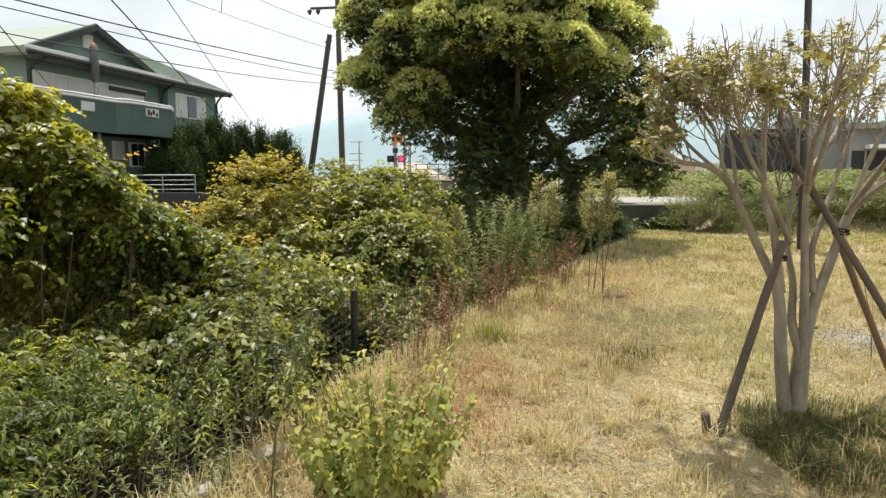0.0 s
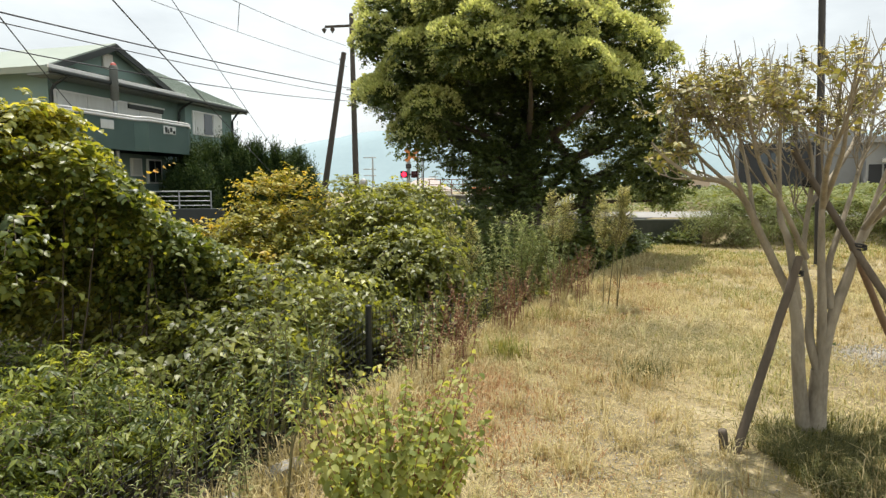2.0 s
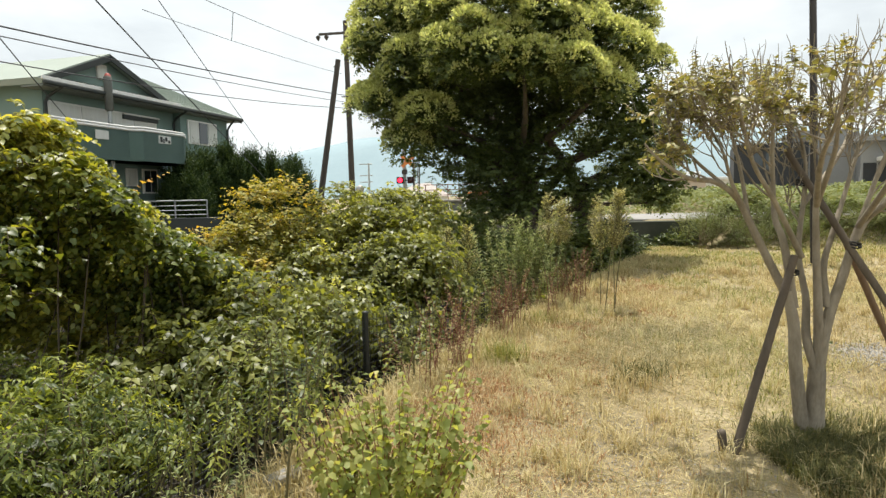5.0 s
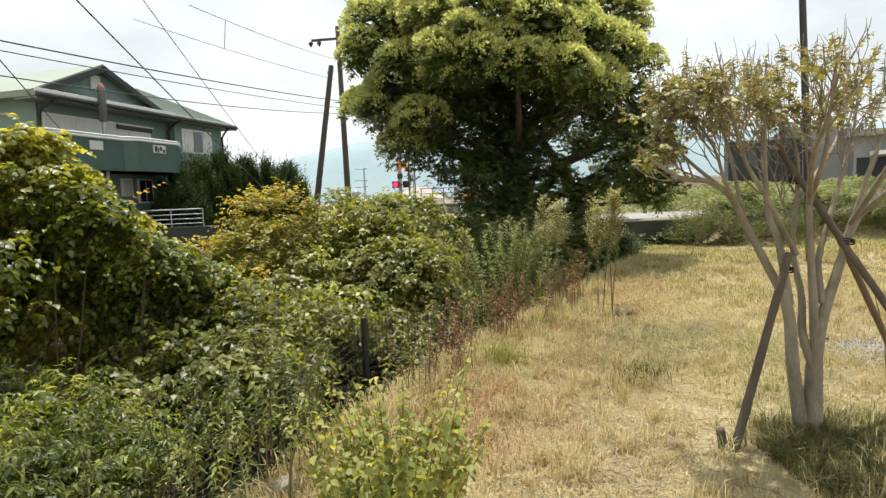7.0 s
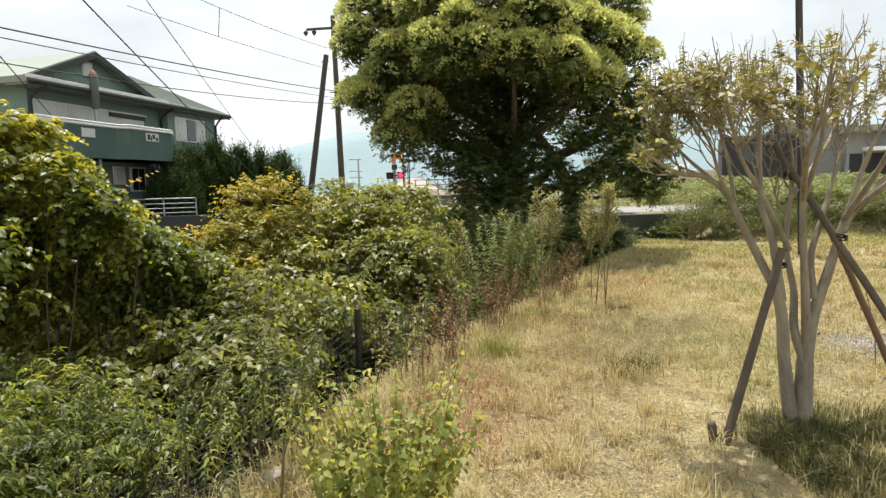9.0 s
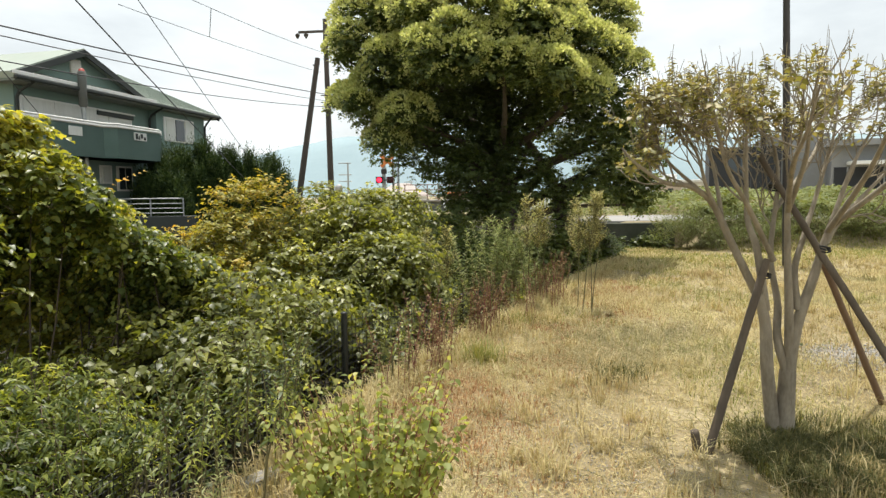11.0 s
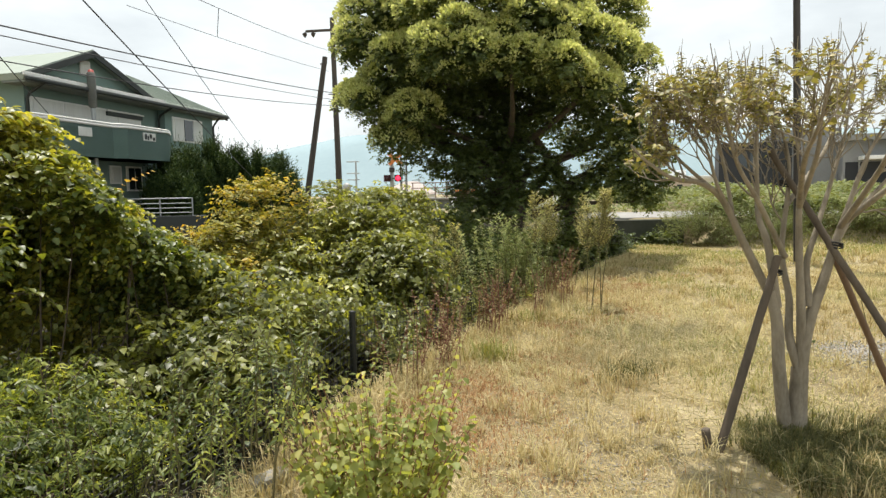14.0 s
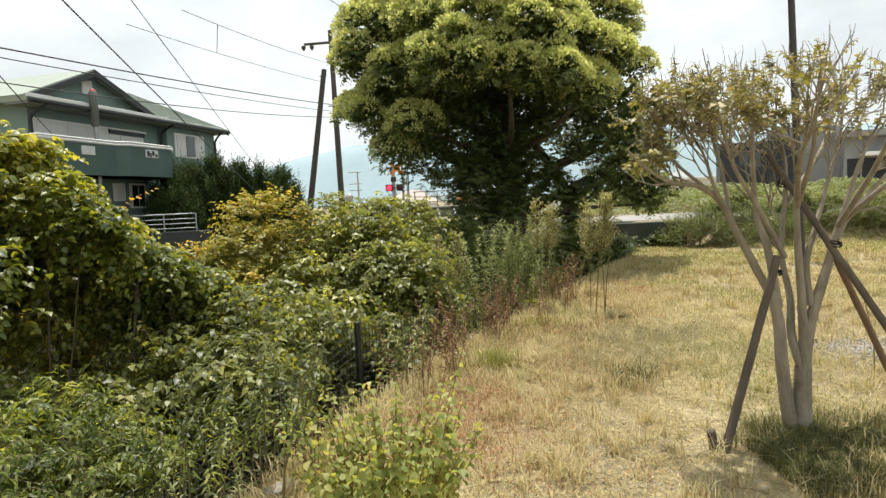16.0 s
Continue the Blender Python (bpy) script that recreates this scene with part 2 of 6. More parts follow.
M_BLACKWALL = surface("black_cladding", [(0.012, 0.014, 0.017), (0.022, 0.025, 0.03), (0.03, 0.034, 0.04)], 0.8, 0.75, fine=20, bump=0.1)
M_GREYWALL = surface("grey_concrete_wall", [(0.18, 0.185, 0.19), (0.26, 0.27, 0.275), (0.33, 0.34, 0.345)], 0.5, 0.85, fine=12, bump=0.1)
M_PALEWALL = surface("pale_wall", [(0.68, 0.69, 0.68), (0.78, 0.79, 0.78), (0.83, 0.84, 0.83)], 0.4, 0.8, bump=0.05)
M_BEIGE = surface("beige_wall", [(0.42, 0.34, 0.26), (0.52, 0.43, 0.34), (0.58, 0.5, 0.4)], 0.5, 0.85, bump=0.05)
M_TILE = surface("grey_brown_tile", [(0.26, 0.22, 0.2), (0.38, 0.33, 0.3), (0.48, 0.43, 0.4)], 1.5, 0.8, fine=15, stretch=(1, 1, 3), bump=0.3)
M_ORANGE = surface("faded_orange", [(0.5, 0.13, 0.03), (0.62, 0.2, 0.05), (0.66, 0.3, 0.1)], 5, 0.6, bump=0.05)
M_YELLOW = surface("sign_yellow", [(0.5, 0.36, 0.04), (0.65, 0.48, 0.06)], 5, 0.6, bump=0)
M_BLACK = surface("black_paint", [(0.008, 0.008, 0.008), (0.02, 0.02, 0.02)], 5, 0.6, bump=0)
M_REDCAP = surface("red_cap", [(0.3, 0.04, 0.03), (0.5, 0.08, 0.06)], 8, 0.5, bump=0)
M_LAMPRED = glowing("red_lamp_lit", (1.0, 0.02, 0.05), 3.0)
M_LAMPOFF = surface("red_lamp_dark", [(0.02, 0.004, 0.004), (0.04, 0.008, 0.008)], 5, 0.3, bump=0)
M_HAZEHILL = surface("haze_tinted_hill", [(0.21, 0.285, 0.315), (0.25, 0.33, 0.36), (0.29, 0.37, 0.40)], 0.004, 1.0, fine=0.05, bump=0)
M_FARTREE = foliage("far_tree_leaf", [(0.06, 0.10, 0.035), (0.10, 0.14, 0.05), (0.15, 0.18, 0.07)], 0.25, 0.6, 0.2)
M_MIRRORBACK = surface("sign_back", [(0.3, 0.3, 0.3), (0.42, 0.42, 0.42)], 4, 0.6, 0.3, bump=0)


# ---- builders ----
rng = np.random.default_rng(7)


def link_mesh(name, verts, faces, material, parent=None, label="", smooth=False):
    """faces: an array (n, 3) or (n, 4), or a list of such arrays."""
    me = bpy.data.meshes.new(name)
    blocks = faces if isinstance(faces, list) else [faces]
    blocks = [np.asarray(b, dtype=np.int32) for b in blocks if len(b)]
    loops = np.concatenate([b.ravel() for b in blocks])
    sizes = np.concatenate([np.full(len(b), b.shape[1], dtype=np.int32) for b in blocks])
    starts = np.concatenate([[0], np.cumsum(sizes)[:-1]]).astype(np.int32)
    me.vertices.add(len(verts))
    me.vertices.foreach_set("co", np.asarray(verts, dtype=np.float32).ravel())
    me.loops.add(len(loops))
    me.loops.foreach_set("vertex_index", loops)
    me.polygons.add(len(sizes))
    me.polygons.foreach_set("loop_start", starts)
    me.update(calc_edges=True)
    me.validate()
    if smooth:
        me.polygons.foreach_set("use_smooth", np.ones(len(me.polygons), dtype=bool))
    me.materials.append(material)
    ob = new(name, me)
    if parent:
        ob.parent = parent
    if label:
        tagged(ob, label)
    if name.endswith("_mass") or name == "foliage":
        tagged(ob, kind="stuff")
    return ob


def part(name, bm, material, parent=None, label="", smooth=False):
    me = bpy.data.meshes.new(name)
    if smooth:
        for f in bm.faces:
            f.smooth = True
    bm.to_mesh(me)
    bm.free()
    me.materials.append(material)
    ob = new(name, me)
    if parent:
        ob.parent = parent
    if label:
        tagged(ob, label)
    return ob


def thing(name, at, label, category, group="", kind="", turn=0.0):
    ob = new(name)
    ob.empty_display_size = 0.2
    ob.matrix_world = pose(*at, 0, 0, turn)
    return tagged(ob, label, category, group, kind)


def box(bm, x0, x1, y0, y1, z0, z1, bevel=0.0, m=None):
    got = bmesh.ops.create_cube(bm, size=1.0, matrix=Matrix.Translation(((x0 + x1) / 2, (y0 + y1) / 2, (z0 + z1) / 2)) @ Matrix.Diagonal((x1 - x0, y1 - y0, z1 - z0, 1)))
    verts = got["verts"]
    if bevel:
        edges = list({e for v in verts for e in v.link_edges})
        made = bmesh.ops.bevel(bm, geom=edges, offset=bevel, segments=1, affect="EDGES", profile=0.5)
        verts = list({v for f in made["faces"] for v in f.verts} | {v for v in verts if v.is_valid})
    if m is not None:
        bmesh.ops.transform(bm, matrix=m, verts=verts)
    return verts


def cube(x0, x1, y0, y1, z0, z1, bevel=0.01):
    bm = bmesh.new()
    box(bm, x0, x1, y0, y1, z0, z1, bevel)
    return bm


def tubes(lines, n=6):
    """Tapered tubes along lines of points, each a pair (points, radii). Returns verts and quads."""
    V, F, base = [], [], 0
    for pts, radii in lines:
        p = np.asarray(pts, float)
        r = np.broadcast_to(np.asarray(radii, float), (len(p),))
        d = np.gradient(p, axis=0)
        d /= np.linalg.norm(d, axis=1)[:, None] + 1e-9
        whole = unit(p[-1] - p[0])
        ref = np.eye(3)[int(np.argmin(np.abs(whole)))][None]
        a = np.cross(d, ref)
        a /= np.linalg.norm(a, axis=1)[:, None] + 1e-9
        b = np.cross(d, a)
        ang = np.arange(n) * 2 * np.pi / n
        ring = p[:, None] + r[:, None, None] * (np.cos(ang)[None, :, None] * a[:, None] + np.sin(ang)[None, :, None] * b[:, None])
        V.append(ring.reshape(-1, 3))
        k = np.arange(len(p) - 1)[:, None] * n
        i = np.arange(n)[None]
        j = (np.arange(n)[None] + 1) % n
        F.append((np.stack([k + i, k + j, k + n + j, k + n + i], -1).reshape(-1, 4)) + base)
        base += len(p) * n
    return np.concatenate(V), np.concatenate(F)


def curve_line(pts, steps=8):
    """A smooth line through a few points (Catmull-Rom)."""
    p = np.asarray(pts, float)
    q = np.vstack([2 * p[0] - p[1], p, 2 * p[-1] - p[-2]])
    out = []
    for k in range(1, len(q) - 2):
        for s in np.arange(steps) / steps:
            a, b, c, d = q[k - 1], q[k], q[k + 1], q[k + 2]
            out.append(0.5 * (2 * b + (c - a) * s + (2 * a - 5 * b + 4 * c - d) * s * s + (3 * b - a - 3 * c + d) * s ** 3))
    out.append(p[-1])
    return np.array(out)


def unit(v):
    return v / (np.linalg.norm(v, axis=-1, keepdims=True) + 1e-9)


# Leaf outlines: length 1 along y, folded along the midrib.
LEAF = (np.array([(0, 0, 0), (-0.27, 0.38, 0.07), (0.27, 0.38, 0.07), (0, 0.45, 0), (0, 1, -0.14)]), np.array([(0, 2, 3), (3, 2, 4), (0, 3, 1), (1, 3, 4)]))
BROAD = (np.array([(0, 0, 0), (-0.42, 0.3, 0.1), (0.42, 0.3, 0.1), (0, 0.4, 0), (0, 1, -0.2), (-0.3, 0.68, 0.03), (0.3, 0.68, 0.03)]), np.array([(0, 2, 3), (3, 2, 6), (3, 6, 4), (0, 3, 1), (1, 3, 5), (5, 3, 4)]))
NARROW = (np.array([(0, 0, 0), (-0.11, 0.4, 0.03), (0.11, 0.4, 0.03), (0, 1, -0.25)]), np.array([(0, 2, 1), (1, 2, 3)]))
OVATE = (np.array([(0, 0, 0), (-0.34, 0.36, 0.08), (0.34, 0.36, 0.08), (0, 0.45, 0), (0, 1, -0.22)]), np.array([(0, 2, 3), (3, 2, 4), (0, 3, 1), (1, 3, 4)]))
LANCE = (np.array([(0, 0, 0), (-0.17, 0.34, 0.05), (0.17, 0.34, 0.05), (0, 0.42, 0), (0, 1, -0.3)]), np.array([(0, 2, 3), (3, 2, 4), (0, 3, 1), (1, 3, 4)]))
CLUSTER = (np.array([(0, 0, 0), (-0.34, 0.5, 0.06), (0.34, 0.5, 0.06), (0, 1, -0.1)]), np.array([(0, 2, 1), (1, 2, 3)]))
SPIKE = (np.array([(0, 0, 0), (-0.14, 0.4, 0), (0.14, 0.4, 0), (0, 1, 0)]), np.array([(0, 2, 1), (1, 2, 3)]))
SPRAY = (np.array([(0, 0, 0), (-0.22, 0.5, 0), (0.22, 0.5, 0), (0, 1, 0)]), np.array([(0, 2, 1), (1, 2, 3)]))


def leaves(at, along, normal, size, shape):
    """Verts and triangles of many leaves: places, ways of the blade, upper sides, lengths."""
    along = unit(along)
    side = unit(np.cross(along, normal))
    up = np.cross(side, along)
    tv, tf = shape
    v = at[:, None] + size[:, None, None] * (tv[None, :, 0:1] * side[:, None] + tv[None, :, 1:2] * along[:, None] + tv[None, :, 2:3] * up[:, None])
    f = tf[None] + (np.arange(len(at)) * len(tv))[:, None, None]
    return v.reshape(-1, 3), f.reshape(-1, 3)


def joined(pieces):
    V, F, base = [], [], 0
    for v, f in pieces:
        V.append(v)
        F.append(f + base)
        base += len(v)
    return np.concatenate(V), np.concatenate(F)


def shoots(origin, way, length, count, size, shape, droop=0.5, spread=0.9, flat=0.8, jitter=0.25):
    """Leafy shoots: count leaves along each arching shoot. Returns leaf verts and triangles, and the shoots' lines."""
    n = len(origin)
    way = unit(way)
    s = (np.arange(count) + 0.7) / count
    down = np.array([0, 0, -1.0])
    L = np.broadcast_to(np.asarray(length, float), (n,))[:, None, None]
    p = origin[:, None] + L * (way[:, None] * s[None, :, None] + droop * down * (s ** 2)[None, :, None])
    d = unit(way[:, None] + 2 * droop * down * s[None, :, None])
    sidev = unit(np.cross(d, np.array([0.02, 0.01, 1.0])))
    turn = np.where(np.arange(count) % 2 == 0, 1.0, -1.0)[None, :, None]
    along = d * 0.55 + sidev * turn * spread + rng.normal(0, jitter, p.shape) - np.array([0, 0, 0.25])
    normal = np.array([0, 0, 1.0]) * flat + way[:, None] * (0.35 if flat > 0.5 else 0.9) + rng.normal(0, 0.35, p.shape)
    sz = size * rng.uniform(0.6, 1.25, (n, count)) * (1 - 0.35 * s[None])
    lv, lf = leaves(p.reshape(-1, 3), along.reshape(-1, 3), normal.reshape(-1, 3), sz.ravel(), shape)
    line = np.concatenate([origin[:, None], p[:, [count // 2, count - 1]]], 1)
    return lv, lf, line


def on_blobs(blobs, n, low=-0.35, depth=0.25):
    """Points near the outside of a union of ellipsoids (x, y, z, rx, ry, rz), with outward ways; points deep inside another one are dropped."""
    B = np.asarray(blobs, float)
    area = (B[:, 3] * B[:, 4] + B[:, 4] * B[:, 5] + B[:, 3] * B[:, 5])
    pick = rng.choice(len(B), n, p=area / area.sum())
    d = unit(rng.normal(0, 1, (n, 3)))
    d[:, 2] = np.where(d[:, 2] < low, -d[:, 2], d[:, 2])
    shrink = 1 - depth * rng.random(n) ** 1.6
    p = B[pick, :3] + d * B[pick, 3:] * shrink[:, None]
    nrm = unit(d / B[pick, 3:])
    keep = np.ones(n, bool)
    for k, b in enumerate(B):
        inside = (((p - b[:3]) / b[3:]) ** 2).sum(1) < (1 - depth) ** 2 * 0.9
        keep &= ~(inside & (pick != k))
    return p[keep], nrm[keep]


def lumpy(blobs, per=9, size=0.42, low=-0.2):
    """Breaks each ellipsoid up into smaller leafy bosses over a shrunken core, with hollows between them."""
    out = []
    for x, y, z, rx, ry, rz in blobs:
        out.append((x, y, z, rx * 0.6, ry * 0.6, rz * 0.66))
        for k in range(per):
            d = unit(rng.normal(0, 1, 3))
            d[2] = abs(d[2]) if d[2] < low else d[2]
            s = size * rng.uniform(0.6, 1.25)
            out.append((x + d[0] * rx * 0.8, y + d[1] * ry * 0.8, z + d[2] * rz * 0.82, rx * s, ry * s, min(rx, rz) * s * 0.9))
    return out


def thin_lines(lines, r0, r1, n=4):
    """Tubes for many 3-point lines at once."""
    P = np.asarray(lines, float)
    m = P.shape[1]
    d = unit(np.gradient(P, axis=1))
    a = unit(np.cross(d, np.array([0.31, 0.17, 0.93])))
    b = np.cross(d, a)
    ang = np.arange(n) * 2 * np.pi / n
    r = np.linspace(r0, r1, m)[None, :, None, None]
    ring = P[:, :, None] + r * (np.cos(ang)[None, None, :, None] * a[:, :, None] + np.sin(ang)[None, None, :, None] * b[:, :, None])
    k = (np.arange(len(P)) * m * n)[:, None, None] + (np.arange(m - 1) * n)[None, :, None]
    i, j = np.arange(n)[None, None], ((np.arange(n) + 1) % n)[None, None]
    f = np.stack([k + i, k + j, k + n + j, k + n + i], -1).reshape(-1, 4)
    return ring.reshape(-1, 3), f


# ---- ground ----
def smooth(a, b, x):
    t = np.clip((x - a) / (b - a), 0, 1)
    return t * t * (3 - 2 * t)


def edge_x(y):
    """The line between the mown field and the thicket."""
    return np.interp(y, [0, 3.0, 5.7, 9.5, 15.3, 19], [-2.1, -1.0, -0.1, 1.75, 4.6, 6.0])


def ground_z(x, y):
    x, y = np.asarray(x, float), np.asarray(y, float)
    bank = -0.45 * smooth(0.0, 1.3, edge_x(y) - x) * (1 - smooth(30, 34, y))
    rise = 0.78 * smooth(19.25, 19.45, y) * smooth(3.0, 4.0, x) + 0.78 * smooth(30, 36, y) * (1 - smooth(3.0, 4.0, x))
    shoulder = 0.7 * smooth(17.0, 19.2, y) * smooth(7.6, 8.8, x) * (1 - smooth(19.25, 19.45, y))
    mound = 0.55 * smooth(25.0, 29.0, y) * (1 - smooth(34, 48, y)) * smooth(4.0, 8.0, x)
    lumps = 0.02 * np.sin(x * 1.9 + 0.6 * y) * np.cos(y * 1.3) + 0.012 * np.sin(4.1 * x) * np.sin(3.7 * y + 1)
    return bank + rise + shoulder + mound + lumps * (1 - smooth(15, 19, y))


def build_ground():
    xs = np.concatenate([-np.geomspace(3000, 26, 16), np.arange(-25, -6, 1.0), np.arange(-6, 12, 0.2), np.arange(12, 40, 1.0), np.geomspace(41, 3000, 16)])
    ys = np.concatenate([[-400, -100, -30, -10, -4], np.arange(-2, 16, 0.2), np.arange(16, 20.5, 0.1), np.arange(20.5, 50, 0.6), np.geomspace(51, 3500, 18)])
    X, Y = np.meshgrid(xs, ys)
    V = np.stack([X, Y, ground_z(X, Y)], -1).reshape(-1, 3)
    w = len(xs)
    k = (np.arange(len(ys) - 1)[:, None] * w + np.arange(w - 1)[None]).ravel()
    ob = link_mesh("ground", V, np.stack([k, k + 1, k + w + 1, k + w], 1), M_EARTH, smooth=True)
    tagged(ob, "dry mown field with bare earth between the straw", "ground", kind="structure")


# Sheet laid under the thicket, its colour darkened to hold the shade there.
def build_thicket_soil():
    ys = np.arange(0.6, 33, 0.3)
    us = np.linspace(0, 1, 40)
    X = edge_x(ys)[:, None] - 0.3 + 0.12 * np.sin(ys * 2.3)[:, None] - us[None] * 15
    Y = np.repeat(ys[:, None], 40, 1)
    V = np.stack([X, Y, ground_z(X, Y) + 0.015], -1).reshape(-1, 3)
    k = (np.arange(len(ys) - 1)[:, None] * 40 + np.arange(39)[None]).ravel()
    ob = link_mesh("thicket_ground", V, np.stack([k + 1, k, k + 40, k + 41], 1), M_SHADEHUMUS, smooth=True)
    tagged(ob, "leaf mould under the thicket, darkened to imitate its shade", "ground", kind="structure")


build_ground()
build_thicket_soil()


def blades(x, y, height, width, lean=0.5):
    n = len(x)
    base = np.stack([x, y, ground_z(x, y) - 0.01], 1)
    a = rng.uniform(0, 2 * np.pi, n)
    out = np.stack([np.cos(a), np.sin(a), np.zeros(n)], 1)
    side = np.stack([-np.sin(a), np.cos(a), np.zeros(n)], 1)
    b = rng.uniform(0.1, 1.0, n)[:, None] * lean
    h = height[:, None]
    up = np.array([0, 0, 1.0])
    mid = base + up * h * 0.6 + out * h * b * 0.45
    tip = base + up * h * (1 - 0.35 * b) + out * h * b * 1.25
    w = width[:, None] / 2
    v = np.stack([base - side * w, base + side * w, mid - side * w * 0.8, mid + side * w * 0.8, tip], 1).reshape(-1, 3)
    f = np.array([(0, 1, 3), (0, 3, 2), (2, 3, 4)])[None] + (np.arange(n) * 5)[:, None, None]
    return v, f.reshape(-1, 3)


def field_points(n, y0, y1, right=lambda y: 0.78 * y + 1.0, power=1.0):
    y = y0 + (y1 - y0) * rng.random(n) ** power
    l = edge_x(y) - 0.25
    r = np.maximum(right(y), l + 0.5)
    return l + (r - l) * rng.random(n), y


def patch_noise(x, y, s, off=0.0):
    return np.array([noise.noise(Vector((a * s + off, b * s, 0.3 + off))) for a, b in zip(x, y)])


def build_grass():
    pieces = []
    for n, y0, y1, h, w in ((95000, 1.6, 6.0, 0.06, 0.0034), (60000, 5.5, 11.0, 0.065, 0.0062), (40000, 10.0, 18.5, 0.075, 0.011)):
        x, y = field_points(n, y0, y1)
        q, q2 = patch_noise(x, y, 0.9) + 0.6 * patch_noise(x, y, 0.35, 3.0), patch_noise(x, y, 4.0, 9.0)
        bare = np.exp(-(((x - 0.95) / 0.5) ** 2 + ((y - 3.4) / 1.3) ** 2))
        # straw also gives way where the darker turf carries the tree's shadow
        keep = rng.random(n) < np.clip(0.62 + 1.3 * q + 0.5 * q2 - 0.7 * bare - 0.9 * np.exp(-(((x - 2.45) / 0.65) ** 2 + ((y - 3.6) / 0.38) ** 2)), 0.12, 1)
        x, y, q = x[keep], y[keep], q[keep]
        hh = h * rng.uniform(0.5, 1.5, len(x)) * (1 + 0.7 * np.clip(q, -0.6, 1))
        pieces.append(blades(x, y, hh, np.full(len(x), w) * rng.uniform(0.7, 1.3, len(x)), 1.7))
    x = np.concatenate([rng.uniform(-4, 9, 16000), rng.uniform(3, 16, 14000)])
    y = np.concatenate([rng.uniform(-6, 1.8, 16000), rng.uniform(-2, 17, 14000)])
    keep = (y < 1.8) | (x > 0.78 * y + 1.0)
    keep &= x > edge_x(np.maximum(y, 0)) + 0.2
    x, y = x[keep], y[keep]
    pieces.append(blades(x, y, rng.uniform(0.03, 0.09, len(x)), np.full(len(x), 0.012), 1.5))
    v, f = joined(pieces)
    ob = link_mesh("dry_grass", v, f, M_STRAW)
    tagged(ob, "short sun-bleached straw grass over the field", "grass", kind="stuff")
    # thin wisps that stand above the sward in drifts
    n = 16000
    x, y = field_points(n, 1.9, 13, power=1.2)
    q = patch_noise(x, y, 0.7, 12.0)
    near = np.exp(-((x - edge_x(y)) / 1.2) ** 2)
    keep = rng.random(n) < np.clip(0.12 + 1.1 * q + 0.45 * near, 0.03, 0.9)
    x, y = x[keep], y[keep]
    v, f = blades(x, y, rng.uniform(0.09, 0.26, len(x)), 0.0016 + 0.0004 * y, 0.8)
    ob = link_mesh("wispy_grass", v, f, M_WISP)
    tagged(ob, "thin pale grass wisps standing above the sward", "grass", kind="stuff")
    # flattened straw stalks lying over the sward
    n = 6700
    x, y = field_points(5000, 1.8, 14)
    x = np.concatenate([x, rng.normal(2.3, 0.55, 1000), rng.normal(1.9, 0.5, 700)])
    y = np.concatenate([y, rng.normal(7.0, 0.3, 1000), rng.normal(6.0, 0.3, 700)])
    a = rng.uniform(0, np.pi, n)
    L = rng.uniform(0.08, 0.32, n)
    p0 = np.stack([x, y, ground_z(x, y) + rng.uniform(0.02, 0.06, n)], 1)
    d = np.stack([np.cos(a) * L, np.sin(a) * L, rng.uniform(-0.02, 0.06, n)], 1)
    v, f = thin_lines(np.stack([p0, p0 + d * 0.5 + [0, 0, 0.012], p0 + d], 1), 0.0022, 0.0012, 3)
    ob = link_mesh("straw_stalk", v, f, M_SEED)
    tagged(ob, "pale broken straw stalks lying on the field", "straw", kind="stuff")
    # greener turf patches, tufts along the field's far side and under the small tree
    x, y = field_points(52000, 2.2, 18.6)
    q = patch_noise(x, y, 0.55, 4.0) + 0.55 * smooth(12.5, 16, y) + 0.6 * np.exp(-(((x - 2.5) / 1.3) ** 2 + ((y - 3.9) / 0.8) ** 2))
    keep = q > 0.3 * rng.random(len(q)) + 0.05
    x, y = x[keep], y[keep]
    v, f = blades(x, y, rng.uniform(0.03, 0.09, len(x)) * (1 + 0.03 * y), 0.0035 + 0.0008 * y, 1.1)
    ob = link_mesh("green_grass", v, f, M_GREENGRASS)
    tagged(ob, "patches of greener turf in the dry field", "grass", kind="stuff")
    # long tufts round the small tree's foot and stake, placed and coloured to deepen its shadow
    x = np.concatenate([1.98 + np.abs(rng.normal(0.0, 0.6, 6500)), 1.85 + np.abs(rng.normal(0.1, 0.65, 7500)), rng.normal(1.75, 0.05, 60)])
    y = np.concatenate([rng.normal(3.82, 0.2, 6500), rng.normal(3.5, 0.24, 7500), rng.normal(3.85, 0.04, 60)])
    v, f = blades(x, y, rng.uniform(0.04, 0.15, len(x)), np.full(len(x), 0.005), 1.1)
    ob = link_mesh("long_grass", v, f, M_LUSHSHADE)
    tagged(ob, "longer olive green grass left round the staked tree, darkened for its shadow", "grass", kind="stuff")
    # fine straw litter between the blades
    n = 42000
    x, y = field_points(n, 1.7, 12, power=1.3)
    a, L, w = rng.uniform(0, 2 * np.pi, n), rng.uniform(0.012, 0.05, n) * (1 + 0.05 * y), rng.uniform(0.0012, 0.0028, n) * (1 + 0.12 * y)
    p = np.stack([x, y, ground_z(x, y) + rng.uniform(0.004, 0.02, n)], 1)
    e = np.stack([np.cos(a), np.sin(a), rng.normal(0, 0.25, n)], 1) * L[:, None]
    s = np.stack([-np.sin(a), np.cos(a), rng.normal(0, 0.2, n)], 1) * w[:, None]
    v = np.stack([p - s, p + s, p + e + s, p + e - s], 1).reshape(-1, 3)
    ob = link_mesh("straw_litter", v, np.arange(4 * n).reshape(-1, 4), M_STRAW)
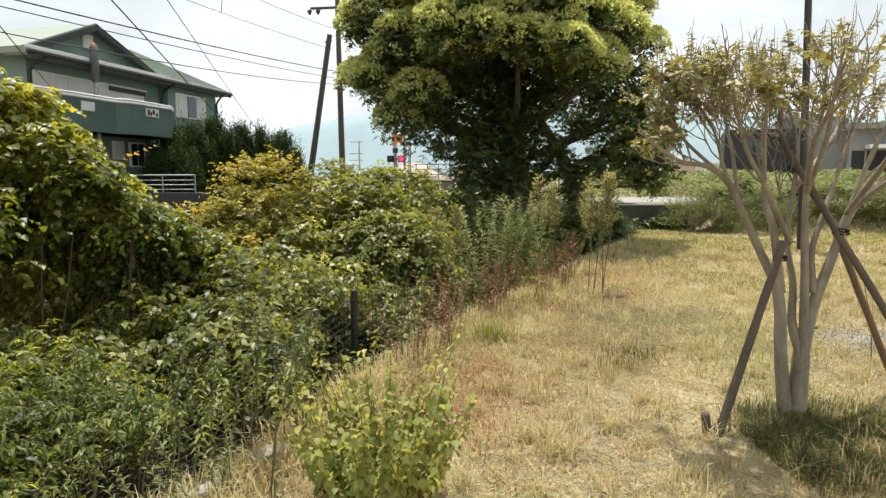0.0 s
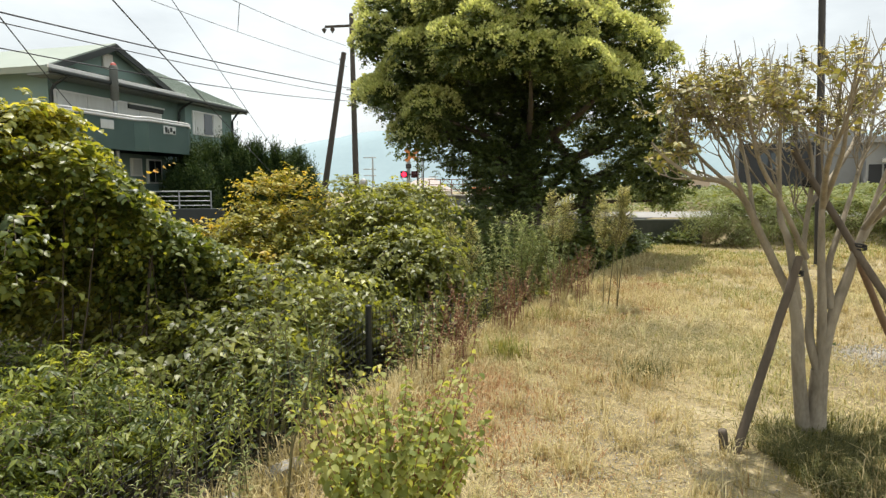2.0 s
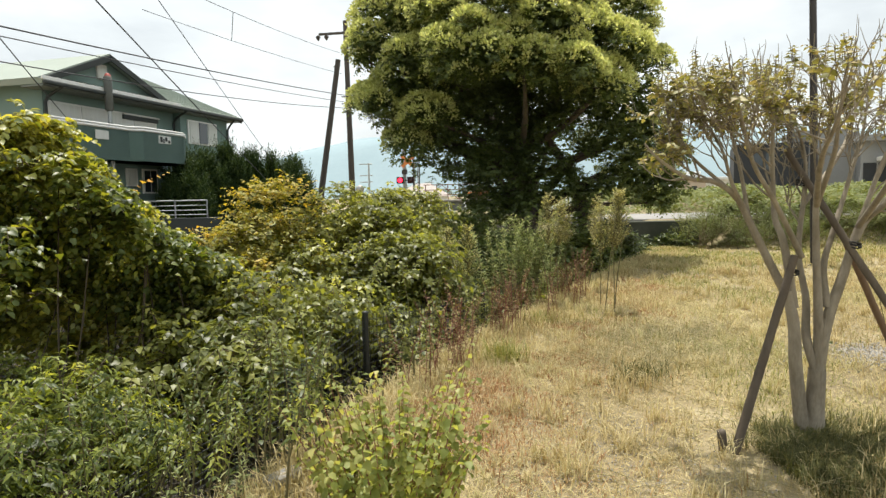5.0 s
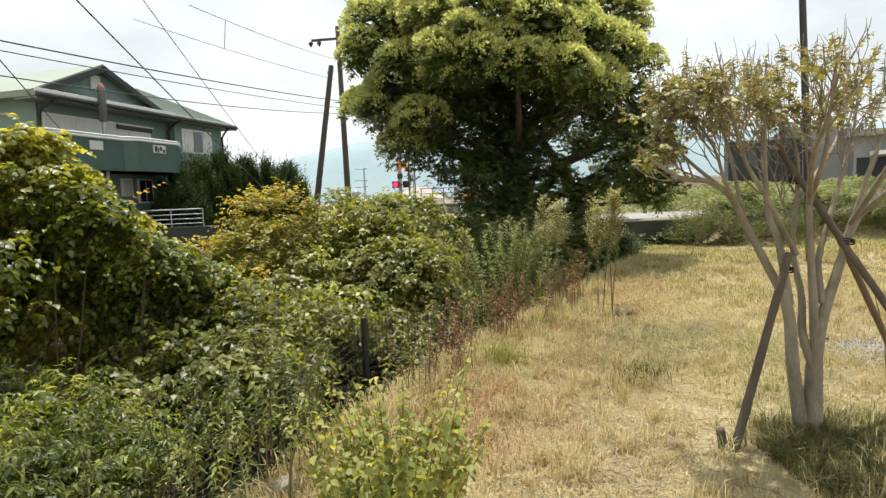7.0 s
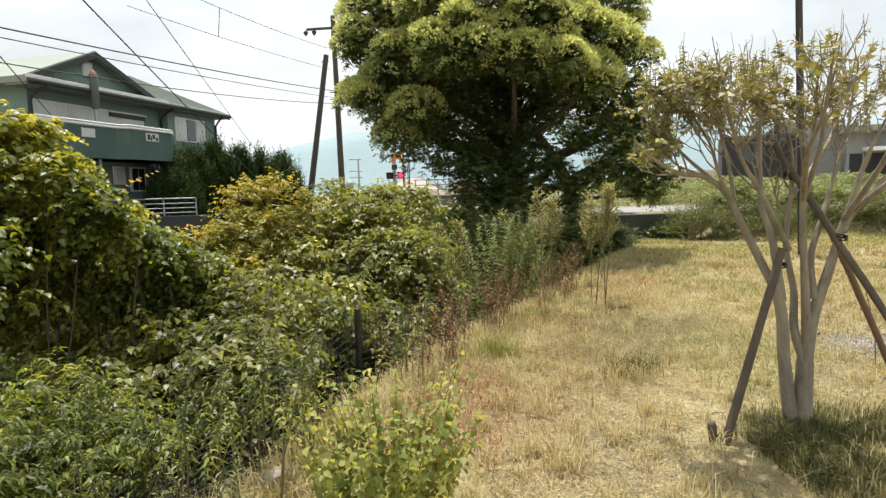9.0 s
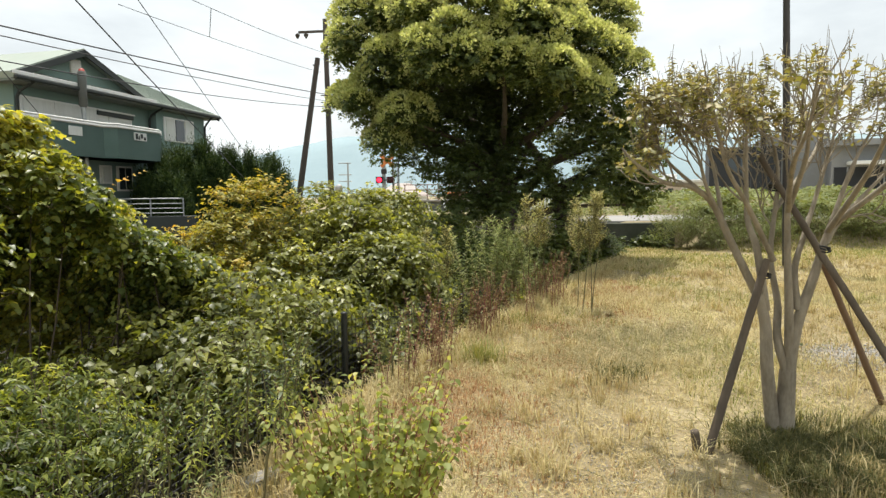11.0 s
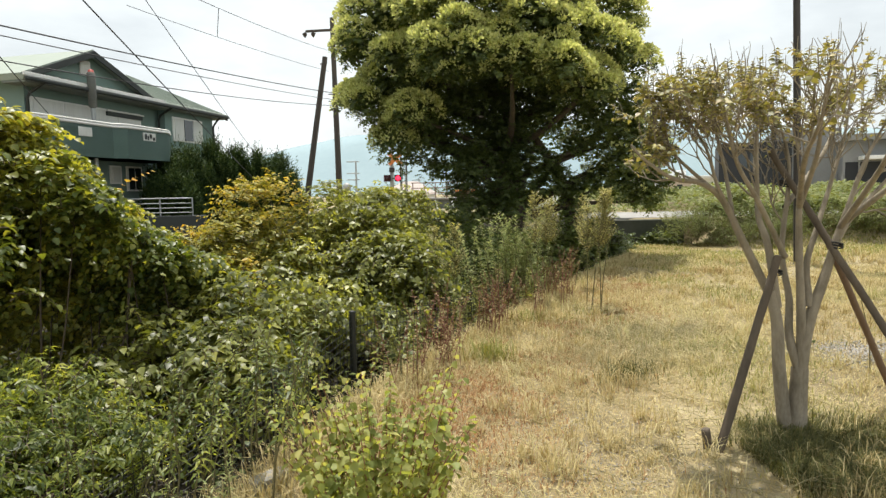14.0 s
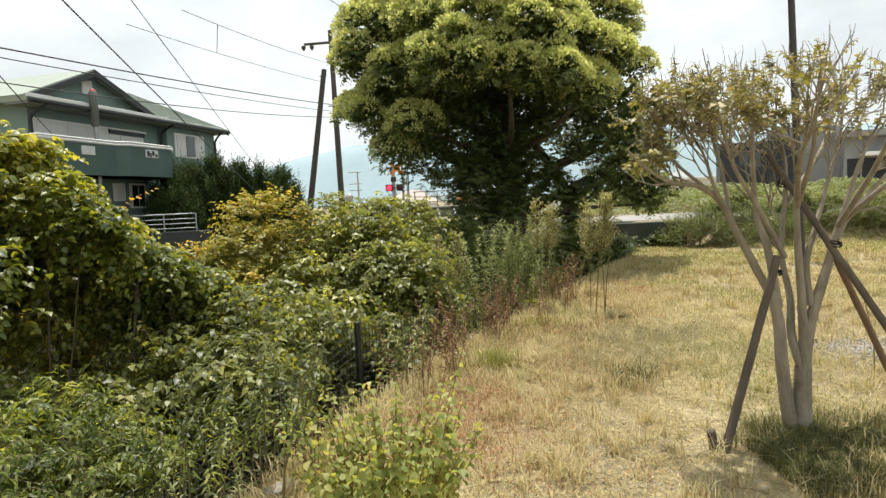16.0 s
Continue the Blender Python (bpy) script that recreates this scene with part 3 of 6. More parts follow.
    tagged(ob, "fine broken straw litter on the bare earth", "straw", kind="stuff")
    # russet dry grass on the side next to the thicket
    n = 30000
    y = rng.uniform(2.6, 12, n)
    x = edge_x(y) + np.abs(rng.normal(0.1, 0.75, n))
    keep = patch_noise(x, y, 1.3, 6.0) > -0.05
    x, y = x[keep], y[keep]
    v, f = blades(x, y, rng.uniform(0.03, 0.10, len(x)), 0.0035 + 0.0007 * y, 1.3)
    ob = link_mesh("russet_grass", v, f, M_RUSTGRASS)
    tagged(ob, "russet dry grass beside the thicket", "grass", kind="stuff")
    # tufts that stand proud of the mown sward
    x0, y0 = field_points(900, 2.2, 15)
    k = np.repeat(np.arange(900), 26)
    s = rng.uniform(0.6, 1.5, 900)[k]
    x, y = x0[k] + rng.normal(0, 0.035, len(k)) * s, y0[k] + rng.normal(0, 0.035, len(k)) * s
    v, f = blades(x, y, rng.uniform(0.06, 0.17, len(x)) * s, 0.003 + 0.0009 * y, 1.0)
    ob = link_mesh("grass_tuft", v, f, M_STRAW)
    tagged(ob, "dry tufts standing out of the mown grass", "grass", kind="stuff")
    # single tussocks left by the mower
    for x0, y0, n, r, hgt, mat, words in ((5.16, 12.0, 260, 0.16, 0.22, M_WISP, "dead pale grass tussock in the mown field"), (0.47, 6.0, 240, 0.09, 0.32, M_GREENGRASS, "green grass tussock near the thicket's edge"), (1.6, 5.35, 300, 0.13, 0.2, M_LUSHSHADE, "low dark green tussock in the dry grass"), (1.02, 7.7, 160, 0.1, 0.25, M_GREENGRASS, "green grass tussock near the thicket's edge")):
        x, y = x0 + rng.normal(0, r, n), y0 + rng.normal(0, r, n)
        v, f = blades(x, y, rng.uniform(0.5, 1.1, n) * hgt, np.full(n, 0.003 + 0.0006 * y0), 1.0)
        ob = link_mesh("grass_tussock", v, f, mat)
        tagged(ob, words, "grass", "tussocks", "stuff")
    # grey rubble showing through the turf behind the tree, fine grit on the worn strip before it
    n = 3900
    x, y = np.append(rng.normal(4.0, 0.42, 1900), rng.normal(0.95, 0.3, 2000)), np.append(rng.normal(6.0, 0.2, 1900), rng.normal(3.4, 0.8, 2000))
    s = np.append(rng.uniform(0.006, 0.024, 1900), rng.uniform(0.003, 0.009, 2000))
    d8 = np.array([(1, 0, 0), (-1, 0, 0), (0, 1, 0), (0, -1, 0), (0, 0, 0.7), (0, 0, -0.7)], float)
    o8 = np.array([(0, 2, 4), (2, 1, 4), (1, 3, 4), (3, 0, 4), (2, 0, 5), (1, 2, 5), (3, 1, 5), (0, 3, 5)])
    v = (np.stack([x, y, ground_z(x, y) + 0.012], 1)[:, None] + d8[None] * s[:, None, None] * rng.uniform(0.6, 1.3, (n, 6, 1))).reshape(-1, 3)
    ob = link_mesh("gravel", v, (o8[None] + (np.arange(n) * 6)[:, None, None]).reshape(-1, 3), M_CONCRETE)
    tagged(ob, "grey rubble and gravel showing through the turf", "gravel", kind="stuff")
    # tall grass fringe along the thicket
    y = rng.uniform(2.2, 15.5, 12000)
    x = edge_x(y) + rng.normal(-0.12, 0.22, len(y))
    v, f = blades(x, y, rng.uniform(0.06, 0.24, len(x)), np.full(len(x), 0.005) + 0.0006 * y, 1.0)
    ob = link_mesh("fringe_grass", v, f, M_STRAW)
    tagged(ob, "tall straw grass along the edge of the thicket", "grass", kind="stuff")


build_grass()


# ---- road, wall, hills ----
def build_road():
    bm = bmesh.new()
    box(bm, 4.2, 70, 19.5, 24.4, 0.5, 0.80, 0.02)
    ob = part("road", bm, M_ROAD)
    tagged(ob, "pale sunlit concrete lane behind the field", "road", kind="structure")
    # the wall's dark colour stands in for shade on its unlit near face
    bm = bmesh.new()
    box(bm, 4.6, 7.4, 19.15, 19.45, -0.3, 0.74, 0.02)
    ob = part("retaining_wall", bm, M_SHADEWALL)
    tagged(ob, "low concrete retaining wall beside the tree, shade put into its colour", "wall", kind="structure")


build_road()


def build_hills():
    xs = np.linspace(-3400, 4200, 150)
    rows = []
    for k, (d, h) in enumerate(((2500, 0.0), (2650, 0.35), (2850, 0.8), (3000, 1.0), (3300, 0.6))):
        base = np.interp(xs, [-3400, -1900, -1250, -820, -480, -150, 300, 900, 1500, 2100, 2800, 4200], [300, 250, 190, 205, 268, 300, 330, 315, 290, 275, 250, 230])
        z = base * h + (np.array([noise.noise(Vector((x * 0.004, k * 0.7, 2))) for x in xs]) * 26 + np.array([noise.noise(Vector((x * 0.02, k * 0.7, 5))) for x in xs]) * 7) * (h > 0)
        rows.append(np.stack([xs, np.full_like(xs, d), z], 1))
    V = np.concatenate(rows)
    w = len(xs)
    k = (np.arange(len(rows) - 1)[:, None] * w + np.arange(w - 1)[None]).ravel()
    # distance haze is mixed into the hills' pale blue base colour
    ob = link_mesh("mountain_range", V, np.stack([k, k + 1, k + w + 1, k + w], 1), M_HAZEHILL, smooth=True)
    tagged(ob, "wooded mountains on the skyline, blue haze put into their colour", "mountains", kind="structure")


build_hills()


# ---- the house behind the thicket ----
HOUSE_AT, HOUSE_TURN = (-11.36, 17.71, -0.4), 76.5  # x runs along the front eave, y into the house


def slab(corners, thick):
    """A sheet through its corners, with thickness below it."""
    bm = bmesh.new()
    face = bm.faces.new([bm.verts.new(c) for c in corners])
    bm.normal_update()
    bmesh.ops.solidify(bm, geom=[face], thickness=thick if face.normal.z > 0 else -thick)
    return bm


def build_house():
    h = thing("house", HOUSE_AT, "two-storey green-grey rendered house with green roof", "house", turn=HOUSE_TURN)
    L, D, E, W = 9.9, 9.2, 5.55, 0.65
    part("wall", cube(0.55, 6.3, W, D - 0.6, 0, E - 0.02, 0), M_HOUSE, h, "green-grey rendered wall")
    part("wing_wall", cube(6.3, 9.35, W - 0.3, D - 0.62, 0, E - 0.02, 0.01), M_HOUSE, h, "green-grey rendered wing wall")
    # main roof: ridge along the front, open verge at the far end, hip behind the gable
    rx, ry, rz = 6.6, 4.6, E + 1.9
    roof = part("roof", slab([(0, 0, E), (L, 0, E), (L, ry, rz), (rx, ry, rz)], 0.14), M_ROOF, h, "light green sheet metal roof")
    part("back_slope", slab([(L, ry, rz), (L, D, E), (0, D, E), (rx, ry, rz)], 0.14), M_ROOF, roof)
    part("hip_slope", slab([(0, 0, E), (rx, ry, rz), (0, D, E)], 0.14), M_ROOF, roof)
    for k in range(1, 30):
        x = L - k * 0.33
        y1 = min(ry, max(0.3, x / rx * ry))
        n = Vector((0, y1, (rz - E) * y1 / ry))
        bm = bmesh.new()
        box(bm, x - 0.012, x + 0.012, 0.02, n.length - 0.02, 0.0, 0.03, 0, Matrix.Translation((0, 0, E + 0.003)) @ Matrix.Rotation(math.atan2(n.z, n.y), 4, "X"))
        part("seam", bm, M_ROOF, roof)
    part("verge_board", slab([(L + 0.03, -0.02, E - 0.02), (L + 0.03, ry, rz - 0.02), (L + 0.03, ry, rz - 0.24), (L + 0.03, -0.02, E - 0.24)], 0.04), M_TRIMDARK, h, "dark verge board")
    part("end_gable", slab([(9.3, 0.6, E - 0.1), (9.3, D - 0.6, E - 0.1), (9.3, ry, rz - 0.2)], 0.1), M_HOUSE, h)
    part("soffit", cube(0.05, L - 0.05, 0.05, W + 0.2, E - 0.2, E - 0.15, 0), M_HOUSEDARK, h, "shaded eaves soffit")
    # front gable over the left part, its ridge running back level
    gx0, gx1, ax, gz = 0.15, 5.6, 2.76, E + 1.2
    y0, yb = 0.28, 7.0
    bm = bmesh.new()
    f = [bm.verts.new(p) for p in ((gx0 + 0.2, y0 + 0.2, E + 0.05), (gx1 - 0.2, y0 + 0.2, E + 0.05), (ax, y0 + 0.2, gz - 0.08))]
    bk = [bm.verts.new((q.co.x, yb - 0.2, q.co.z)) for q in f]
    bm.faces.new(f)
    for i in range(3):
        bm.faces.new([f[i], bk[i], bk[(i + 1) % 3], f[(i + 1) % 3]])
    bm.faces.new(bk[::-1])
    part("gable_wall", bm, M_HOUSE, h)
    for sx in (gx0 - 0.15, gx1 + 0.15):
        part("gable_roof", slab([(sx, y0 - 0.1, E + 0.04), (ax, y0 - 0.1, gz + 0.04), (ax, yb, gz + 0.04), (sx, yb, E + 0.04)], 0.08), M_ROOF, h)
        n = Vector((sx - ax, 0, E - gz))
        bm = bmesh.new()
        m = Matrix.Translation((ax, y0 - 0.15, gz + 0.02)) @ Matrix.Rotation(-math.atan2(n.z, n.x), 4, "Y")
        box(bm, 0, n.length, 0, 0.05, -0.02 if n.x > 0 else 0.02, -0.2 if n.x > 0 else 0.2, 0, m)
        part("barge_board", bm, M_TRIMDARK, h, "dark barge board")
    vent = part("gable_vent", cube(ax - 0.3, ax + 0.12, y0 + 0.14, y0 + 0.2, E + 0.42, E + 0.9), M_CURTAIN, h, "pale louvred vent")
    for k in range(5):
        part("slat", cube(ax - 0.28, ax + 0.1, y0 + 0.12, y0 + 0.145, E + 0.47 + k * 0.08, E + 0.5 + k * 0.08, 0), M_CURTAIN, vent)
    part("gutter", cube(-0.05, L, -0.13, -0.01, E - 0.17, E - 0.05, 0.03), M_TRIMDARK, h, "dark eaves gutter")
    part("fascia", cube(-0.05, 5.9, -0.03, 0.02, E - 0.03, E + 0.07, 0.005), M_WHITE, h, "white fascia strip")
    # balcony with a stepped solid parapet
    top, bot = 4.33, 3.35
    pts = [(-0.3, W), (-0.3, -0.5), (2.6, -0.5), (2.9, -0.78), (4.9, -0.78), (5.45, -0.45), (5.6, W)]
    bm = bmesh.new()
    lo = [bm.verts.new((x, y, bot)) for x, y in pts]
    hi = [bm.verts.new((x, y, top)) for x, y in pts]
    for i in range(len(pts) - 1):
        bm.faces.new([lo[i], lo[i + 1], hi[i + 1], hi[i]])
    bm.faces.new(lo[::-1])
    bmesh.ops.solidify(bm, geom=bm.faces[:], thickness=0.12)
    bal = part("balcony", bm, M_HOUSE, h, "solid green-grey balcony parapet")
    vv, ff = tubes([([(x, y, top + 0.09) for x, y in pts], 0.03), ([(x, y, top + 0.01) for x, y in pts], 0.045)], 6)
    link_mesh("handrail", vv, ff, M_WHITE, bal, "white metal handrail")
    for x, y in ((0.3, -0.5), (1.2, -0.5), (2.1, -0.5), (3.4, -0.78), (4.3, -0.78), (5.2, -0.6)):
        vv, ff = tubes([([(x, y, top - 0.02), (x, y, top + 0.09)], 0.018)], 5)
        link_mesh("rail_post", vv, ff, M_WHITE, bal)
    part("balcony_opening", cube(1.2, 1.72, -0.53, -0.5, 3.95, 4.22), M_CURTAIN, bal, "pale slotted opening")
    grid = part("lattice", cube(3.6, 4.2, -0.815, -0.785, 3.98, 4.24, 0), M_CURTAIN, bal, "white ornamental lattice panel")
    for k, (x, z, w, hh) in enumerate(((3.66, 4.02, 0.1, 0.18), (3.8, 4.0, 0.05, 0.14), (3.9, 4.06, 0.1, 0.14), (4.06, 4.01, 0.08, 0.1))):
        part("lattice_gap", cube(x, x + w, -0.83, -0.815, z, z + hh, 0), M_TRIMDARK, grid)
    # windows: x, width, sill, height, panes, blind, depth of the wall
    for x, w, z, hh, n, blind, y in ((0.75, 4.5, 3.6, 1.42, 4, True, W), (6.75, 1.75, 4.3, 0.8, 3, False, W - 0.3), (3.72, 0.42, 2.65, 0.5, 1, True, W), (4.5, 0.65, 2.4, 0.75, 2, False, W)):
        fr = part("window", cube(x - 0.06, x + w + 0.06, y - 0.05, y + 0.04, z - 0.06, z + hh + 0.06), M_WHITE, h, "white framed window")
        for k in range(n):
            a = x + k * w / n
            part("pane", cube(a + 0.03, a + w / n - 0.03, y - 0.075, y - 0.045, z, z + hh, 0), M_CURTAIN if blind or (n == 3 and k != 1) else M_PANE, fr)
    part("shutter_box", cube(3.6, 5.3, W - 0.14, W - 0.06, 4.86, 5.0, 0.01), M_TRIMDARK, h, "dark shutter box")
    part("shutter_sill", cube(3.6, 5.35, W - 0.16, W - 0.06, 5.0, 5.05, 0.005), M_WHITE, h)
    for x, y in ((0.6, W - 0.06), (6.2, W - 0.1), (9.3, W - 0.36)):
        vv, ff = tubes([([(x, -0.06, E - 0.14), (x, y - 0.1, E - 0.4), (x, y, E - 0.55), (x, y, 0)], 0.045)], 6)
        link_mesh("downpipe", vv, ff, M_TRIMDARK, h, "dark downpipe")
    return h


build_house()


def build_yard_railing():
    r = thing("yard_railing", (-10.05, 20.3, -0.4), "grey metal railing on a dark kerb beside the house", "railing", turn=8)
    for z in (1.6, 1.75, 1.9, 2.06):
        vv, ff = tubes([([(0, 0, z), (2.0, 0, z)], 0.014 if z < 2 else 0.022)], 6)
        link_mesh("bar", vv, ff, M_STEEL, r)
    for x in (0, 1.0, 2.0):
        vv, ff = tubes([([(x, 0, 1.4), (x, 0, 2.08)], 0.025)], 6)
        link_mesh("post", vv, ff, M_STEEL, r)
    part("kerb_wall", cube(-0.4, 2.4, -0.1, 0.15, -0.05, 1.5, 0.02), M_TRIMDARK, r)


build_yard_railing()


def build_vent_pole():
    x, y, z = (-10.72, 19.9, 5.64)
    p = thing("vent_pole", (x, y, -0.45), "grey steel pole with a thicker sleeve and red cap", "pole")
    hgt = z + 0.45
    vv, ff = tubes([([(0, 0, 0), (0, 0, hgt - 1.1)], 0.065)], 10)
    link_mesh("shaft", vv, ff, M_STEEL, p, smooth=True)
    vv, ff = tubes([([(0, 0, hgt - 1.15), (0, 0, hgt - 1.1), (0, 0, hgt - 0.1), (0, 0, hgt - 0.06)], [0.07, 0.125, 0.125, 0.1])], 14)
    link_mesh("sleeve", vv, ff, M_RAIL, p)
    vv, ff = tubes([([(0, 0, hgt - 0.08), (0, 0, hgt), (0, 0, hgt + 0.04)], [0.1, 0.08, 0.01])], 10)
    link_mesh("cap", vv, ff, M_REDCAP, p, "small red cap", smooth=True)
    vv, ff = tubes([([(0, 0, hgt - 1.95), (0, 0, hgt - 1.85)], 0.09)], 10)
    link_mesh("clamp", vv, ff, M_DARKSTEEL, p)


build_vent_pole()


# ---- poles and wires ----
def build_utility_pole():
    x, y, z = (-5.68, 35.0, 11.2)
    bx, by, bz = (-5.56, 35.0, 1.68)
    p = thing("utility_pole", (bx, by, 0.6), "dark weathered utility pole with crossarm", "utility pole")
    top = Vector((x - bx, y - by, z - 0.6))
    at = lambda f: tuple(top * f)
    vv, ff = tubes([([at(0), at(0.5), at(1)], [0.18, 0.15, 0.12])], 12)
    link_mesh("shaft", vv, ff, M_POLE, p, smooth=True)
    za = (-5.7, 35.0, 10.56)[2] - 0.6
    arm = part("crossarm", cube(-1.1, 1.2, -0.06, 0.06, za - 0.06, za + 0.06), M_POLE, p, "timber crossarm")
    arm.location = (top.x * za / top.z, 0, 0)
    arm.rotation_euler = (0, radians(-2), 0)
    for dx in (-1.15, -0.7, 0.7, 1.05):
        vv, ff = tubes([([(dx, 0, za - 0.05), (dx, 0, za - 0.14), (dx, 0, za - 0.22), (dx, 0, za - 0.34)], [0.04, 0.14, 0.1, 0.03])], 8)
        link_mesh("insulator", vv, ff, M_CURTAIN if dx > 0 else M_POLE, arm, smooth=True)
    for yy in (135, 147, 162):
        zz = (312 - yy) / 1119 * 35 + 1.6 - 0.6
        vv, ff = tubes([([(top.x * zz / top.z - 0.35, -0.15, zz), (top.x * zz / top.z + 0.2, -0.15, zz)], 0.03)], 6)
        link_mesh("bracket", vv, ff, M_POLE, p)
    # strut pole that leans against it
    a, b = Vector((-5.77, 33.0, 8.72)), Vector((-6.88, 33.0, 1.97))
    s = thing("strut_pole", (b.x, b.y, 0.2), "dark leaning timber pole beside the utility pole", "utility pole")
    d = a - b
    foot = -d * (b.z - 0.2) / d.z
    vv, ff = tubes([([tuple(foot + b - Vector((b.x, b.y, 0.2))), tuple(a - Vector((b.x, b.y, 0.2)))], [0.17, 0.13])], 12)
    link_mesh("shaft", vv, ff, M_POLE, s, smooth=True)
    t = a - Vector((b.x, b.y, 0.2))
    vv, ff = tubes([([(t.x - 0.25, t.y, t.z - 0.35), (t.x + 0.1, t.y, t.z - 0.3)], 0.04)], 6)
    link_mesh("bracket", vv, ff, M_POLE, s)


build_utility_pole()


def wire(a, b, sag, r, label="thin dark overhead wire against the sky"):
    a, b = np.array(a), np.array(b)
    t = np.linspace(0, 1, 25)[:, None]
    p = a + (b - a) * t - np.array([0, 0, 1.0]) * sag * 4 * t * (1 - t)
    p0 = p[0].copy()
    vv, ff = tubes([(p - p0, r)], 5)
    ob = link_mesh("overhead_wire", vv, ff, M_WIRE, smooth=True)
    ob.location = p0
    return tagged(ob, label, "wire", "overhead wires")


wire((-10.36, 12.0, 5.45), (-5.6, 34.9, 7.19), 0.12, 0.02)
wire((-10.38, 12.0, 5.25), (-5.6, 34.9, 6.83), 0.12, 0.014)
wire((-11.3, 13.0, 4.98), (-5.61, 34.9, 6.53), 0.25, 0.016)
wire((-5.56, 9.0, 5.14), (-7.51, 30.0, 1.15), 0.05, 0.013)
wire((-5.84, 12.0, 6.01), (-7.57, 32.0, 1.34), 0.05, 0.009)
wire((-6.98, 9.0, 4.81), (-11.77, 19.5, 4.17), 0.03, 0.012)
wire((-10.5, 22.0, 8.2), (-5.94, 34.9, 8.37), 0.1, 0.011)
wire((-7.81, 20.0, 7.96), (-5.97, 34.9, 9.48), 0.1, 0.011)
wire((-5.71, 22.0, 10.2), (5.98, 60.0, 10.04), 0.0, 0.014)
_g0, _g1, _h0, _h1 = (np.array(v) for v in ((-10.5, 22.0, 8.2), (-5.94, 34.9, 8.37), (-7.81, 20.0, 7.96), (-5.97, 34.9, 9.48)))
wire(_g0 + (_g1 - _g0) * 0.338 - [0, 0, 0.09], _h0 + (_h1 - _h0) * 0.16 - [0, 0, 0.05], 0.0, 0.014, "short dark hanger between two overhead wires")


def build_lamp_pole():
    p = thing("lamp_pole", (7.62, 13.4, -0.02), "slim dark brown steel lamp pole at the field's edge", "pole")
    p.matrix_world = pose(7.62, 13.4, -0.02, 0, -1.9, 0)
    vv, ff = tubes([([(0, 0, 0), (0, 0, 1.2), (0, 0, 7.5)], [0.085, 0.08, 0.06])], 12)
    link_mesh("shaft", vv, ff, M_DARKSTEEL, p, smooth=True)
    vv, ff = tubes([([(0, 0, 0), (0, 0, 0.03), (0, 0, 0.05)], [0.17, 0.17, 0.09])], 12)
    link_mesh("base_flange", vv, ff, M_DARKSTEEL, p)
    vv, ff = tubes([([(0, 0, 7.5), (0, 0, 7.55), (0, 0, 7.8), (0, 0, 7.9)], [0.06, 0.2, 0.22, 0.05])], 12)
    link_mesh("lamp_head", vv, ff, M_DARKSTEEL, p)


build_lamp_pole()


# ---- level crossing and what stands round it ----
BLINK = 1.247


